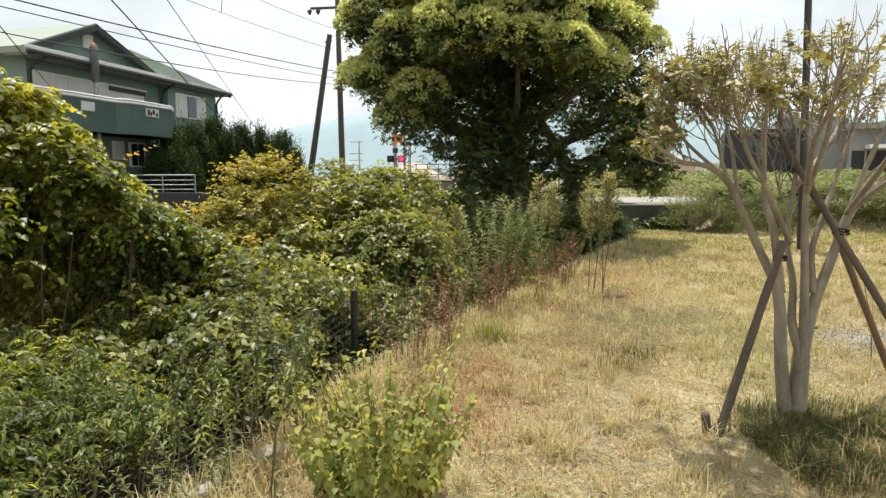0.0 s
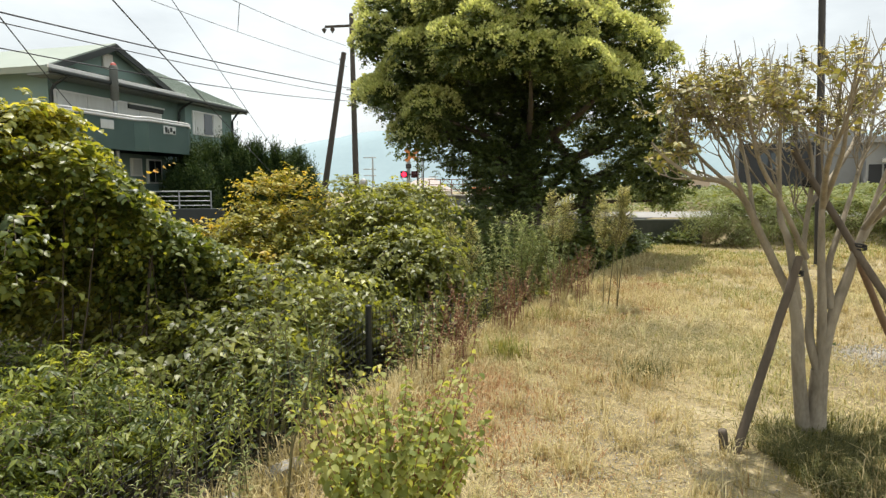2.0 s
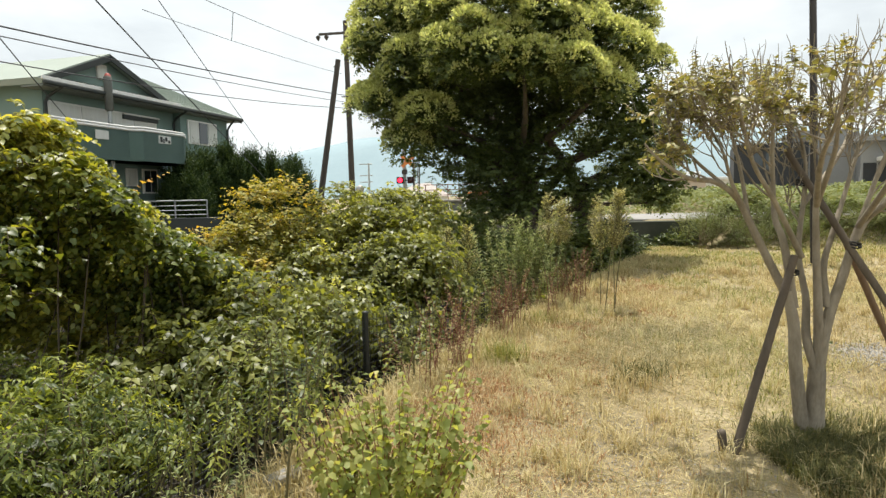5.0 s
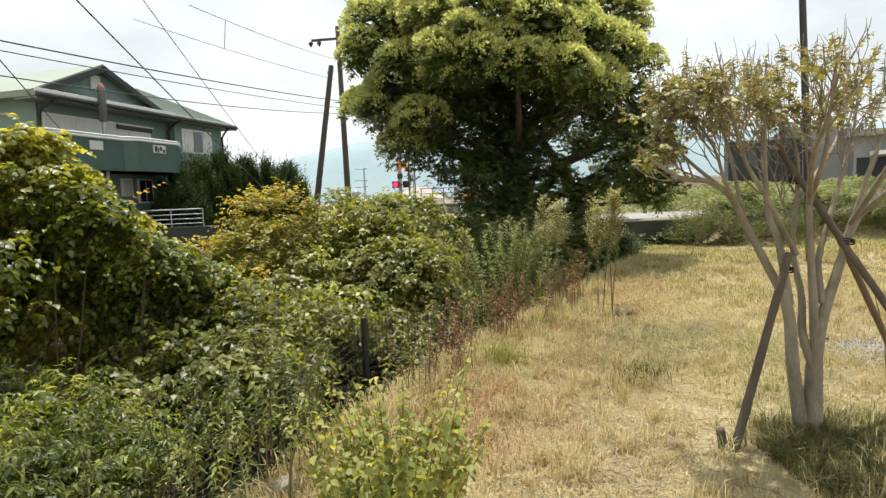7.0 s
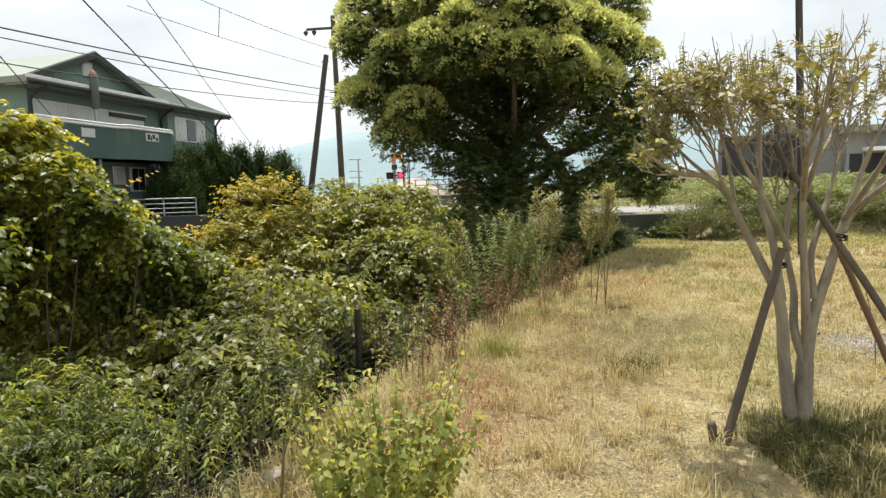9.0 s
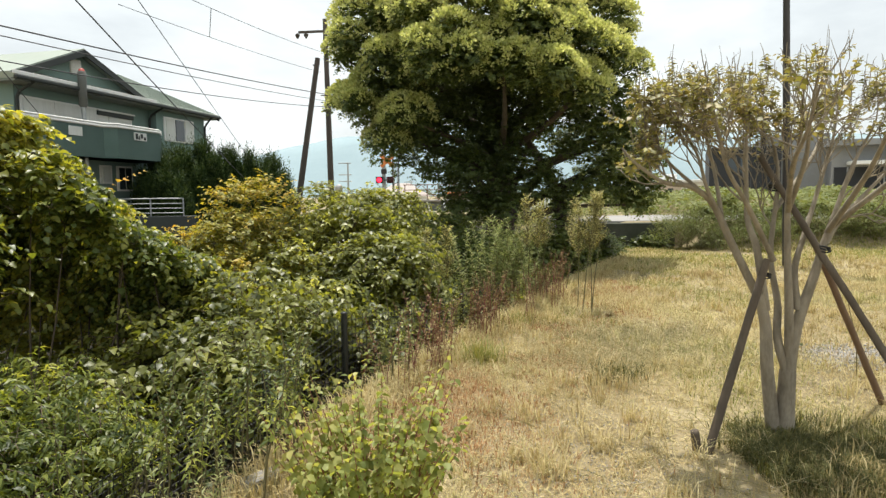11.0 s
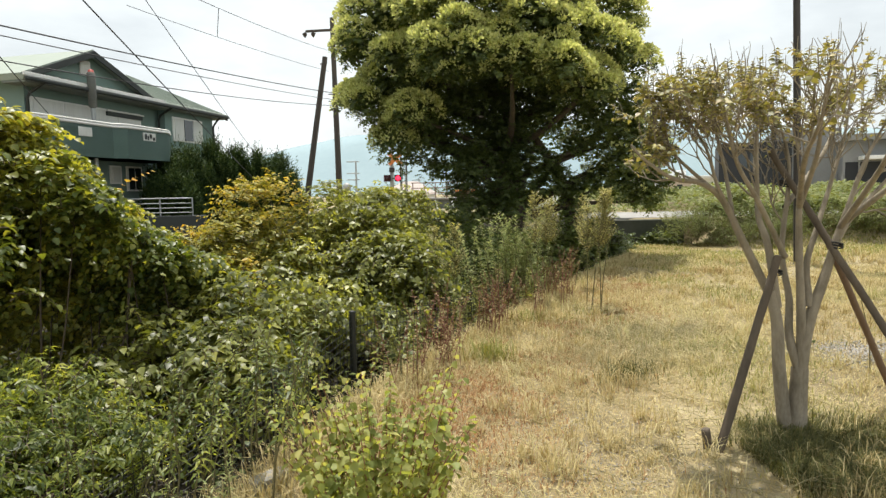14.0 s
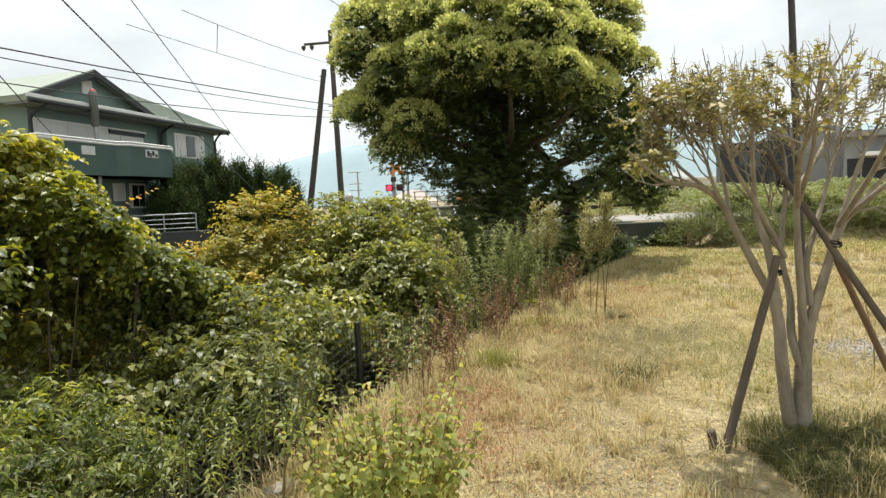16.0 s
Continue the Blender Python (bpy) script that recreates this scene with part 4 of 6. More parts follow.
def build_crossing():
    x, y, z = (-3.2, 42.0, 2.73)
    s = thing("crossing_signal", (x, y, 0.7), "level crossing signal with crossed boards and flashing lamps", "crossing signal")
    zl = z - 0.7
    vv, ff = tubes([([(0, 0, 0), (0, 0, zl + 2.4)], 0.13)], 10)
    link_mesh("post", vv, ff, M_STEEL, s, smooth=True)
    for k in range(7):
        vv, ff = tubes([([(0, 0, -0.3 + k * 0.5), (0, 0, -0.05 + k * 0.5)], 0.14)], 10)
        if -0.3 + k * 0.5 > 0 and k < 4:
            link_mesh("band", vv, ff, M_YELLOW, s, "yellow warning band")
    for a in (42, -42):
        bm = bmesh.new()
        box(bm, -0.55, 0.55, -0.02, 0.02, -0.12, 0.12, 0.01, Matrix.Translation((0.25, -0.2, zl + 1.25)) @ Matrix.Rotation(radians(a), 4, "Y"))
        part("crossbuck_board", bm, M_ORANGE, s, "faded orange crossed board")
    part("speaker_box", cube(-0.15, 0.2, -0.3, -0.02, zl + 0.4, zl + 0.7), M_DARKSTEEL, s)
    part("lamp_bar", cube(-0.5, 0.75, -0.12, -0.04, zl - 0.04, zl + 0.04), M_DARKSTEEL, s)
    out = []
    for dx in (-0.28, 0.42):
        bm = bmesh.new()
        # open-fronted housing round a turning lamp drum
        for q in ((-0.21, 0.21, -0.5, -0.16, 0.18, 0.21), (-0.21, 0.21, -0.5, -0.16, -0.21, -0.18), (-0.21, -0.18, -0.5, -0.16, -0.18, 0.18), (0.18, 0.21, -0.5, -0.16, -0.18, 0.18), (-0.21, 0.21, -0.16, -0.12, -0.21, 0.21)):
            box(bm, dx + q[0], dx + q[1], q[2], q[3], zl + q[4], zl + q[5])
        part("lamp_housing", bm, M_BLACK, s, "black lamp housing")
        bm = bmesh.new()
        bmesh.ops.create_uvsphere(bm, u_segments=20, v_segments=12, radius=0.165)
        me = part("lamp_drum", bm, M_LAMPRED, s, "red flashing lamp", smooth=True)
        me.data.materials.append(M_LAMPOFF)
        for f in me.data.polygons:
            f.material_index = 0 if f.center.y < 0 else 1
        me.location = (dx, -0.36, zl)
        out.append((me, (dx, -0.36, zl)))
    part("control_cabinet", cube(-0.1, 0.45, -0.5, 0.0, 0.0, 0.55, 0.03), M_ORANGE, s, "small orange equipment box")
    # lattice mast beside it
    m = thing("lattice_mast", (x + 0.75, y + 0.6, 0.7), "thin lattice signal mast behind the crossing", "mast")
    for dx, dy in ((-0.2, -0.2), (0.2, -0.2), (0.2, 0.2), (-0.2, 0.2)):
        vv, ff = tubes([([(dx, dy, 0), (dx, dy, 3.6)], 0.03)], 5)
        link_mesh("leg", vv, ff, M_DARKSTEEL, m)
    for k in range(9):
        vv, ff = tubes([([(-0.2, -0.2, 0.2 + k * 0.38), (0.2, -0.2, 0.4 + k * 0.38)], 0.02)], 4)
        link_mesh("brace", vv, ff, M_DARKSTEEL, m)
    for px, top in ((718, 240), (724, 250)):
        q = (-2.54, 44.0, 2.09)
        v = thing("signal_post", (q[0] + (px - 721) / 1119 * 44, 44, 0.7), "thin grey post behind the crossing", "post", "thin posts")
        vv, ff = tubes([([(0, 0, 0), (0, 0, 3.9)], 0.045)], 6)
        link_mesh("shaft", vv, ff, M_STEEL, v)
    return out


LAMPS = build_crossing()


def build_bridge():
    # white barrier wall and the girder bridge behind the camphor tree
    a, b = (-6.27, 40.0, 0.63), (-1.88, 40.0, 1.2)
    ob = part("barrier_wall", cube(a[0], b[0], 39.9, 40.2, 0.6, 1.12, 0.02), M_PALEWALL)
    tagged(ob, "low white concrete barrier at the crossing", "barrier", kind="structure")
    a, b = (-1.61, 37.0, 1.36), (1.45, 37.0, 0.53)
    g = thing("girder_bridge", (a[0], 37, -0.3), "grey steel girder footbridge with railing and white struts", "bridge")
    w = b[0] - a[0] + 3.5
    part("girder", cube(0, w, 0, 0.4, 0.75, 1.62, 0.02), M_RAIL, g)
    part("deck", cube(-0.1, w, -0.15, 1.6, 1.62, 1.72, 0.02), M_CONCRETE, g)
    for k in range(5):
        bm = bmesh.new()
        box(bm, -0.05, 0.05, -0.06, 0.0, -0.42, 0.42, 0, Matrix.Translation((0.45 + k * 0.95, -0.03, 1.2)) @ Matrix.Rotation(radians(-18), 4, "Y"))
        part("strut", bm, M_PALEWALL, g, "pale diagonal strut")
    for z in (2.0, 2.3, 2.6):
        vv, ff = tubes([([(-0.1, -0.1, z), (w, -0.1, z)], 0.025)], 5)
        link_mesh("rail", vv, ff, M_RUSTY, g)
    for k in range(9):
        vv, ff = tubes([([(k * 0.65, -0.1, 1.7), (k * 0.65, -0.1, 2.62)], 0.03)], 5)
        link_mesh("post", vv, ff, M_RUSTY, g)
    for k in range(3):
        vv, ff = tubes([([(k * 1.9, -0.1, 1.75), (k * 1.9 + 0.95, -0.1, 2.6), (k * 1.9 + 1.9, -0.1, 1.75)], 0.025)], 5)
        link_mesh("brace", vv, ff, M_RUSTY, g)
    part("abutment", cube(-0.6, 0.05, -0.1, 1.6, 0, 1.62, 0.02), M_CONCRETE, g)
    # red-brown huts beyond the bridge
    q = (0.57, 46.0, 1.7)
    hut = thing("rusty_shed", (q[0], 46, 0.5), "rust-red corrugated shed beyond the bridge", "shed")
    part("wall", cube(0.5, 1.7, 0, 2, 0, 1.3), M_RUSTY, hut)
    part("roof", cube(0.3, 1.9, -0.2, 2.2, 1.3, 1.4), M_ORANGE, hut)


build_bridge()


def simple_house(at, w, d, h, rise, wall, roof, label, turn=0, win=3, far=True):
    o = thing("distant_house", at, label, "house", turn=turn)
    part("wall", cube(0, w, 0, d, 0, h), wall, o)
    bm = bmesh.new()
    e = 0.5
    lo = [(-e, -e, h), (w + e, -e, h), (w + e, d + e, h), (-e, d + e, h)]
    pk = [(w * 0.35, d / 2, h + rise), (w * 0.65, d / 2, h + rise)]
    v = [bm.verts.new(p) for p in lo + pk]
    for q in ((0, 1, 5, 4), (1, 2, 5), (2, 3, 4, 5), (3, 0, 4), (3, 2, 1, 0)):
        bm.faces.new([v[i] for i in q])
    part("roof", bm, roof, o)
    for k in range(win):
        x = (k + 0.5) * w / win
        part("window", cube(x - 0.6, x + 0.6, -0.03, 0.05, h - 1.7, h - 0.6), M_PANE, o)
    return o


q = (-6.27, 70.0, 1.75)
simple_house((q[0], 70, 0.2), 5.6, 5, 1.45, 1.5, M_PALEWALL, M_TILE, "single-storey house with grey-brown tiled hip roof", win=2)


def build_far_pole(px, top, y, arms, label):
    x, _, z = px, 0, top
    p = thing("far_utility_pole", (x, y, 0.5), label, "utility pole", "far poles")
    vv, ff = tubes([([(0, 0, 0), (0, 0, z - 0.5)], [0.16, 0.11])], 8)
    link_mesh("shaft", vv, ff, M_STEEL, p)
    for f in arms:
        part("crossarm", cube(-1.3, 0.5, -0.08, 0.08, (z - 0.5) * f, (z - 0.5) * f + 0.14), M_STEEL, p)


_a, _b, _c = (-11.9, 90.0, 6.52), (-4.02, 120.0, 4.48), (-7.69, 60.0, 6.71)
build_far_pole(_a[0], _a[2], 90, (0.97, 0.7, 0.55), "slender grey utility pole far beyond the crossing")
build_far_pole(_b[0], _b[2], 120, (0.95, 0.7), "slender grey utility pole far beyond the crossing")


def build_round_sign():
    x, y, z = (-7.06, 48.0, 2.3)
    s = thing("traffic_mirror", (x, y, 0.6), "round traffic mirror seen from behind on its post", "traffic mirror")
    vv, ff = tubes([([(0, 0, 0), (0, 0, z - 0.6)], 0.045)], 8)
    link_mesh("post", vv, ff, M_STEEL, s)
    vv, ff = tubes([([(0, 0.02, z - 0.6), (0, -0.03, z - 0.6), (0, -0.1, z - 0.6), (0, -0.14, z - 0.6)], [0.02, 0.3, 0.32, 0.01])], 16)
    link_mesh("mirror", vv, ff, M_MIRRORBACK, s)


build_round_sign()


# ---- buildings beyond the lane ----
def build_dark_building():
    x0 = (24.1, 55.0, 5.63)[0]
    b = thing("dark_building", (x0, 55, 0.3), "modern black-clad building with flat roofs", "building", turn=-21)
    part("black_wing", cube(0, 5.6, 0, 8, 0, 5.2, 0.03), M_BLACKWALL, b, "black-clad wing")
    part("grey_block", cube(4.6, 9.6, 2.5, 10, 0, 6.3, 0.03), M_GREYWALL, b, "grey upper block")
    part("long_wing", cube(9.4, 26, 0.8, 9, 0, 5.0, 0.03), M_GREYWALL, b, "grey concrete wing")
    part("roof_slab", cube(9.0, 26.5, -0.6, 9.4, 5.0, 5.5, 0.03), M_GREYWALL, b)
    part("canopy", cube(10.5, 24, -0.8, 0.8, 3.45, 3.75, 0.02), M_PALEWALL, b, "pale canopy edge")
    part("dark_front", cube(9.6, 25, 0.72, 0.85, 1.0, 3.3, 0.0), M_BLACKWALL, b, "dark recessed glazing")
    for k in range(4):
        part("window", cube(1.5 + k * 0.95, 2.2 + k * 0.95, -0.03, 0.05, 3.0, 4.4), M_PANE, b)
    for k in range(6):
        part("mullion", cube(10.5 + k * 2.6, 10.62 + k * 2.6, 0.66, 0.74, 1.0, 3.3, 0), M_GREYWALL, b)
    vv, ff = tubes([([(4.4, 2, 5.2), (4.4, 2, 8.0)], 0.22)], 8)
    link_mesh("flue", vv, ff, M_DARKSTEEL, b, "dark flue pipe")
    # black sign board nearer the lane
    q0, q1 = (19.24, 38.0, 4.12), (21.02, 38.0, 0.86)
    s = thing("black_panel", (q0[0], 38, 1.0), "tall plain black panel standing beyond the lane", "panel")
    part("board", cube(0, q1[0] - q0[0], 0, 0.15, q1[2] - 1.0, q0[2] - 1.0, 0.02), M_BLACKWALL, s)
    for x in (0.15, q1[0] - q0[0] - 0.15):
        part("leg", cube(x - 0.05, x + 0.05, 0.16, 0.26, 0, q1[2] - 0.5, 0), M_BLACKWALL, s)


build_dark_building()


def build_white_building():
    a = (24.0, 75.0, 4.03)
    b = thing("white_building", (a[0], 75, 0.3), "pale flat-roofed building with a beige porch", "building")
    part("main_block", cube(0, 5.0, 0, 6, 0, 3.6, 0.03), M_PALEWALL, b)
    part("low_wing", cube(4.9, 10, -0.5, 6, 0, 2.6, 0.03), M_PALEWALL, b)
    part("roof_slab", cube(2.0, 11.5, -1.2, 6.2, 2.6, 2.9, 0.02), M_WHITE, b)
    part("porch", cube(2.4, 5.2, -1.0, 0, 0, 2.55, 0.02), M_BEIGE, b, "beige porch wall")
    part("door", cube(3.6, 4.2, -1.04, -0.98, 0, 1.9), M_TRIMDARK, b)
    part("window", cube(2.0, 3.0, -0.04, 0.03, 1.9, 2.5), M_PANE, b)
    part("window", cube(0.4, 1.1, -0.04, 0.03, 1.9, 2.7), M_PANE, b)
    c = (27.53, 75.0, 6.84)
    t = thing("rooftop_mast", (c[0], 76, 0.3), "thin lattice mast above the pale building", "mast")
    for dx in (-0.3, 0.3):
        vv, ff = tubes([([(dx, 0, 0), (dx * 0.6, 0, c[2])], 0.06)], 5)
        link_mesh("leg", vv, ff, M_STEEL, t)
    for k in range(8):
        vv, ff = tubes([([(-0.25, 0, 3 + k * 0.45), (0.25, 0, 3.4 + k * 0.45)], 0.03)], 4)
        link_mesh("brace", vv, ff, M_STEEL, t)
    # white parked-vehicle shapes and fence in the gap under the camphor tree
    f = (5.71, 30.0, 1.13)
    e = thing("white_fence", (f[0] - 1.6, 30, 0.5), "low white slatted fence beyond the tree", "fence")
    for k in range(14):
        part("slat", cube(k * 0.17, k * 0.17 + 0.09, 0, 0.04, 0.2, 1.1 + 0.1 * (k % 2), 0), M_PALEWALL, e)
    part("rail", cube(-0.1, 2.5, 0.05, 0.1, 0.55, 0.65, 0), M_PALEWALL, e)


build_white_building()


# ---- fence in the thicket ----
def build_fence():
    line = [(-3.2, 2.3), (-2.15, 3.1), (-1.25, 4.5), (-0.83, 5.66), (0.35, 8.0), (1.35, 10.2)]
    f = thing("mesh_fence", (0, 0, 0), "black steel mesh fence sunk in weeds", "fence")
    f["kind"] = "structure"
    tops = []
    for x, y in line:
        z0 = float(ground_z(x, y))
        z1 = 0.57 if 5 < y < 6 else (0.36 if y > 3.5 else -0.02)
        vv, ff = tubes([([(x, y, z0 - 0.02), (x, y, z1)], 0.028)], 8)
        po = link_mesh("post", vv, ff, M_FENCE, f)
        vv, ff = tubes([([(x, y, z1), (x, y, z1 + 0.012), (x, y, z1 + 0.02)], [0.034, 0.034, 0.01])], 8)
        link_mesh("cap", vv, ff, M_FENCE, po)
        tops.append((x, y, z0, z1))
    for a, b in zip(tops[:-1], tops[1:]):
        lines = []
        for k in range(1, 12):
            s = k / 12
            lines.append(([(a[0], a[1], a[2] + (a[3] - a[2]) * s), (b[0], b[1], b[2] + (b[3] - b[2]) * s)], 0.003))
        n = int(math.dist(a[:2], b[:2]) / 0.06)
        for k in range(1, n):
            s = k / n
            x, y = a[0] + (b[0] - a[0]) * s, a[1] + (b[1] - a[1]) * s
            lines.append(([(x, y, a[2] + (b[2] - a[2]) * s + 0.03), (x, y, a[3] + (b[3] - a[3]) * s - 0.02)], 0.0025))
        vv, ff = tubes(lines, 4)
        link_mesh("mesh_panel", vv, ff, M_FENCE, f)
    for (x, y), turn in (((-1.0, 3.42), 50), ((-1.22, 3.02), 58)):
        bm = cube(-0.11, 0.11, -0.05, 0.05, -0.2, 0.06, 0.01)
        ob = part("kerb_block", bm, M_CONCRETE)
        ob.matrix_world = pose(x, y, float(ground_z(x, y)) + 0.02, 0, 0, turn)
        tagged(ob, "grey concrete fence footing block", "block", "footing blocks")


build_fence()


# ---- thicket ----
def thicket(name, at, blobs, n, length, count, size, shape, material, label, category, depth=0.35, droop=0.5, stem=M_DARKSTEM, up=0.5, woody=60, low=-0.35):
    t = thing(name, at, label, category)
    o = np.array(at)
    p, nrm = on_blobs(lumpy(blobs, 9, 0.42, max(low, -0.2)), n, low, depth)
    keep = p[:, 2] > ground_z(p[:, 0], p[:, 1]) - 0.02
    p, nrm = p[keep], nrm[keep]
    way = nrm + np.array([0, 0, up]) + rng.normal(0, 0.35, p.shape)
    lv, lf, lines = shoots(p - o, way, length * rng.uniform(0.5, 1.3, len(p)), count, size, shape, droop)
    link_mesh("foliage", lv, lf, material, t)
    v, f = thin_lines(lines[::3], 0.004 * size / 0.07, 0.0015 * size / 0.07, 3)
    link_mesh("twig_mass", v, f, stem, t)
    # woody stems from the ground up into each mass
    B = np.asarray(blobs, float)
    rows = []
    for k in range(woody):
        b = B[rng.integers(len(B))]
        x, y = b[0] + rng.normal(0, 0.4) * b[3], b[1] + rng.normal(0, 0.4) * b[4]
        z0 = float(ground_z(x, y)) - 0.03
        e = unit(rng.normal(0, 1, 3)) * b[3:] * 0.85
        end = b[:3] + np.array([e[0], e[1], abs(e[2])])
        mid = (np.array([x, y, z0]) + end) / 2 + rng.normal(0, 0.12, 3)
        rows.append(np.stack([np.array([x, y, z0]), mid, end]) - o)
    v, f = thin_lines(np.array(rows), 0.012, 0.004, 5)
    link_mesh("stem_mass", v, f, stem, t)
    return t


vines = thicket("vine_thicket", (-4.2, 5.2, -0.45),
        [(-4.11, 4.9, 1.54, 0.5, 0.7, 0.9), (-3.76, 5.0, 1.89, 0.42, 0.5, 0.4), (-3.52, 5.2, 2.0, 0.28, 0.45, 0.28), (-3.2, 5.0, 1.72, 0.3, 0.4, 0.24), (-3.0, 5.1, 1.52, 0.25, 0.4, 0.18), (-2.82, 5.3, 1.33, 0.22, 0.35, 0.17)]
        + [(-2.64, 5.6, 1.05, 0.28, 0.35, 0.2), (-2.48, 6.0, 0.82, 0.34, 0.4, 0.24), (-3.08, 4.3, 1.0, 0.1, 0.14, 0.6), (-4.03, 4.3, 1.28, 0.6, 0.8, 1.2)]
        # upper masses here and below: hidden leaf roof, added to shade the hollow
        + [(-4.5, 6.1, 1.95, 0.7, 0.7, 0.35), (-3.7, 6.1, 1.45, 0.5, 0.7, 0.24), (-3.15, 6.2, 1.1, 0.4, 0.6, 0.2), (-2.8, 6.6, 0.72, 0.4, 0.5, 0.2), (-4.6, 7.1, 0.7, 1.1, 0.3, 0.8), (-3.2, 7.0, 0.2, 0.9, 0.3, 0.6)]
        + [(-3.58, 6.2, 0.65, 0.75, 0.35, 0.75), (-2.97, 6.4, 0.43, 0.6, 0.35, 0.55), (-4.15, 6.0, 0.9, 0.7, 0.35, 1.0), (-4.6, 6.6, 0.38, 1.1, 0.35, 0.9), (-5.4, 5.8, 1.0, 0.9, 0.8, 1.3), (-5.3, 7.0, 0.1, 1.0, 0.4, 0.8), (-4.4, 7.3, -0.1, 0.9, 0.4, 0.5), (-5.1, 7.7, 1.7, 0.9, 0.8, 0.3), (-3.9, 7.6, 1.0, 0.6, 0.6, 0.2)],
        11500, 0.3, 8, 0.084, BROAD, M_VINE, "tall bank of broad-leaved climbing vine, sunlit on top", "vine", 0.4, 0.8, woody=22)


def build_tendrils():
    o = np.array((-4.2, 5.2, -0.45))
    line = np.array([(-3.69, 5.1, 2.51), (-3.44, 5.1, 2.3), (-3.21, 5.1, 2.1), (-2.98, 5.1, 1.85), (-2.77, 5.2, 1.65), (-2.6, 5.4, 1.39), (-2.45, 5.7, 1.12)])
    s = rng.uniform(0, 6, 34)
    p = np.stack([np.interp(s, np.arange(7), line[:, k]) for k in range(3)], 1) + rng.normal(0, 0.05, (34, 3)) - np.array([0.03, 0, 0.14])
    lv, lf, ln = shoots(p - o, rng.normal(0, 0.6, (34, 3)) + [0.5, -0.3, 0.5], rng.uniform(0.15, 0.32, 34), 8, 0.07, BROAD, 0.6, 0.9)
    link_mesh("foliage", lv, lf, M_VINE, vines)
    v, f = thin_lines(ln, 0.004, 0.002, 4)
    link_mesh("tendril_mass", v, f, M_STEM, vines)
    q = np.array([(-3.06, 5.9, 1.73)]) - o
    lv, lf, ln = shoots(q, np.array([[0.9, 0.1, 0.55]]), 0.42, 8, 0.085, OVATE, 0.1, 0.7)
    link_mesh("orange_sprig", lv, lf, M_ORANGELEAF, vines, "sprig of orange leaves")


build_tendrils()
thicket("turning_shrub", (-2.6, 8.4, -0.45),
        [(-3.2, 8.2, 0.05, 0.65, 0.8, 0.95), (-2.45, 8.5, 0.65, 0.6, 0.8, 1.1), (-2.75, 7.5, 0.0, 0.7, 0.6, 0.95), (-3.9, 8.8, -0.25, 0.8, 0.9, 1.0)],
        4300, 0.38, 9, 0.09, LEAF, M_GOLD, "shrub with green leaves turning yellow and orange", "shrub", 0.35, 0.4)
thicket("bramble_mound", (-1.0, 8.2, -0.45),
        [(-1.6, 8.7, 0.55, 0.8, 0.85, 1.12), (-0.8, 8.5, 0.25, 0.75, 0.85, 1.08), (-0.35, 7.9, 0.15, 0.5, 0.6, 0.95), (-1.7, 7.6, 0.0, 0.75, 0.6, 0.95), (-1.2, 9.8, 0.4, 1.2, 0.9, 1.1)],
        4000, 0.4, 8, 0.105, OVATE, M_MIXED, "dense rounded bramble mound with pale sunlit leaves", "shrub", 0.35, 0.6)
thicket("bramble_thicket", (-1.8, 5.4, -0.45),
        [(-1.85, 5.9, -0.05, 0.8, 0.7, 0.78), (-1.15, 6.6, -0.05, 0.6, 0.6, 0.72), (-2.5, 5.1, -0.1, 0.6, 0.5, 0.72), (-1.65, 4.9, -0.15, 0.5, 0.45, 0.7), (-0.65, 7.2, -0.1, 0.4, 0.45, 0.55), (-2.3, 6.6, 0.0, 0.7, 0.6, 0.8)],
        2100, 0.46, 8, 0.1, OVATE, M_MIXED, "low tangle of brambles and creepers along the fence", "shrub", 0.4, 0.7, low=0.05)
thicket("weed_thicket", (-2.3, 3.4, -0.45),
        [(-2.35, 3.8, -0.2, 0.6, 0.5, 0.7), (-2.9, 3.1, -0.25, 0.7, 0.5, 0.72), (-2.3, 2.75, -0.42, 0.45, 0.4, 0.62), (-3.3, 4.2, -0.25, 0.6, 0.6, 0.62), (-2.9, 4.4, -0.3, 0.5, 0.4, 0.52)],
        2300, 0.4, 10, 0.078, LANCE, M_FRESH, "fresh green weeds crowding the foot of the vines", "weeds", 0.4, 0.65, low=0.1)


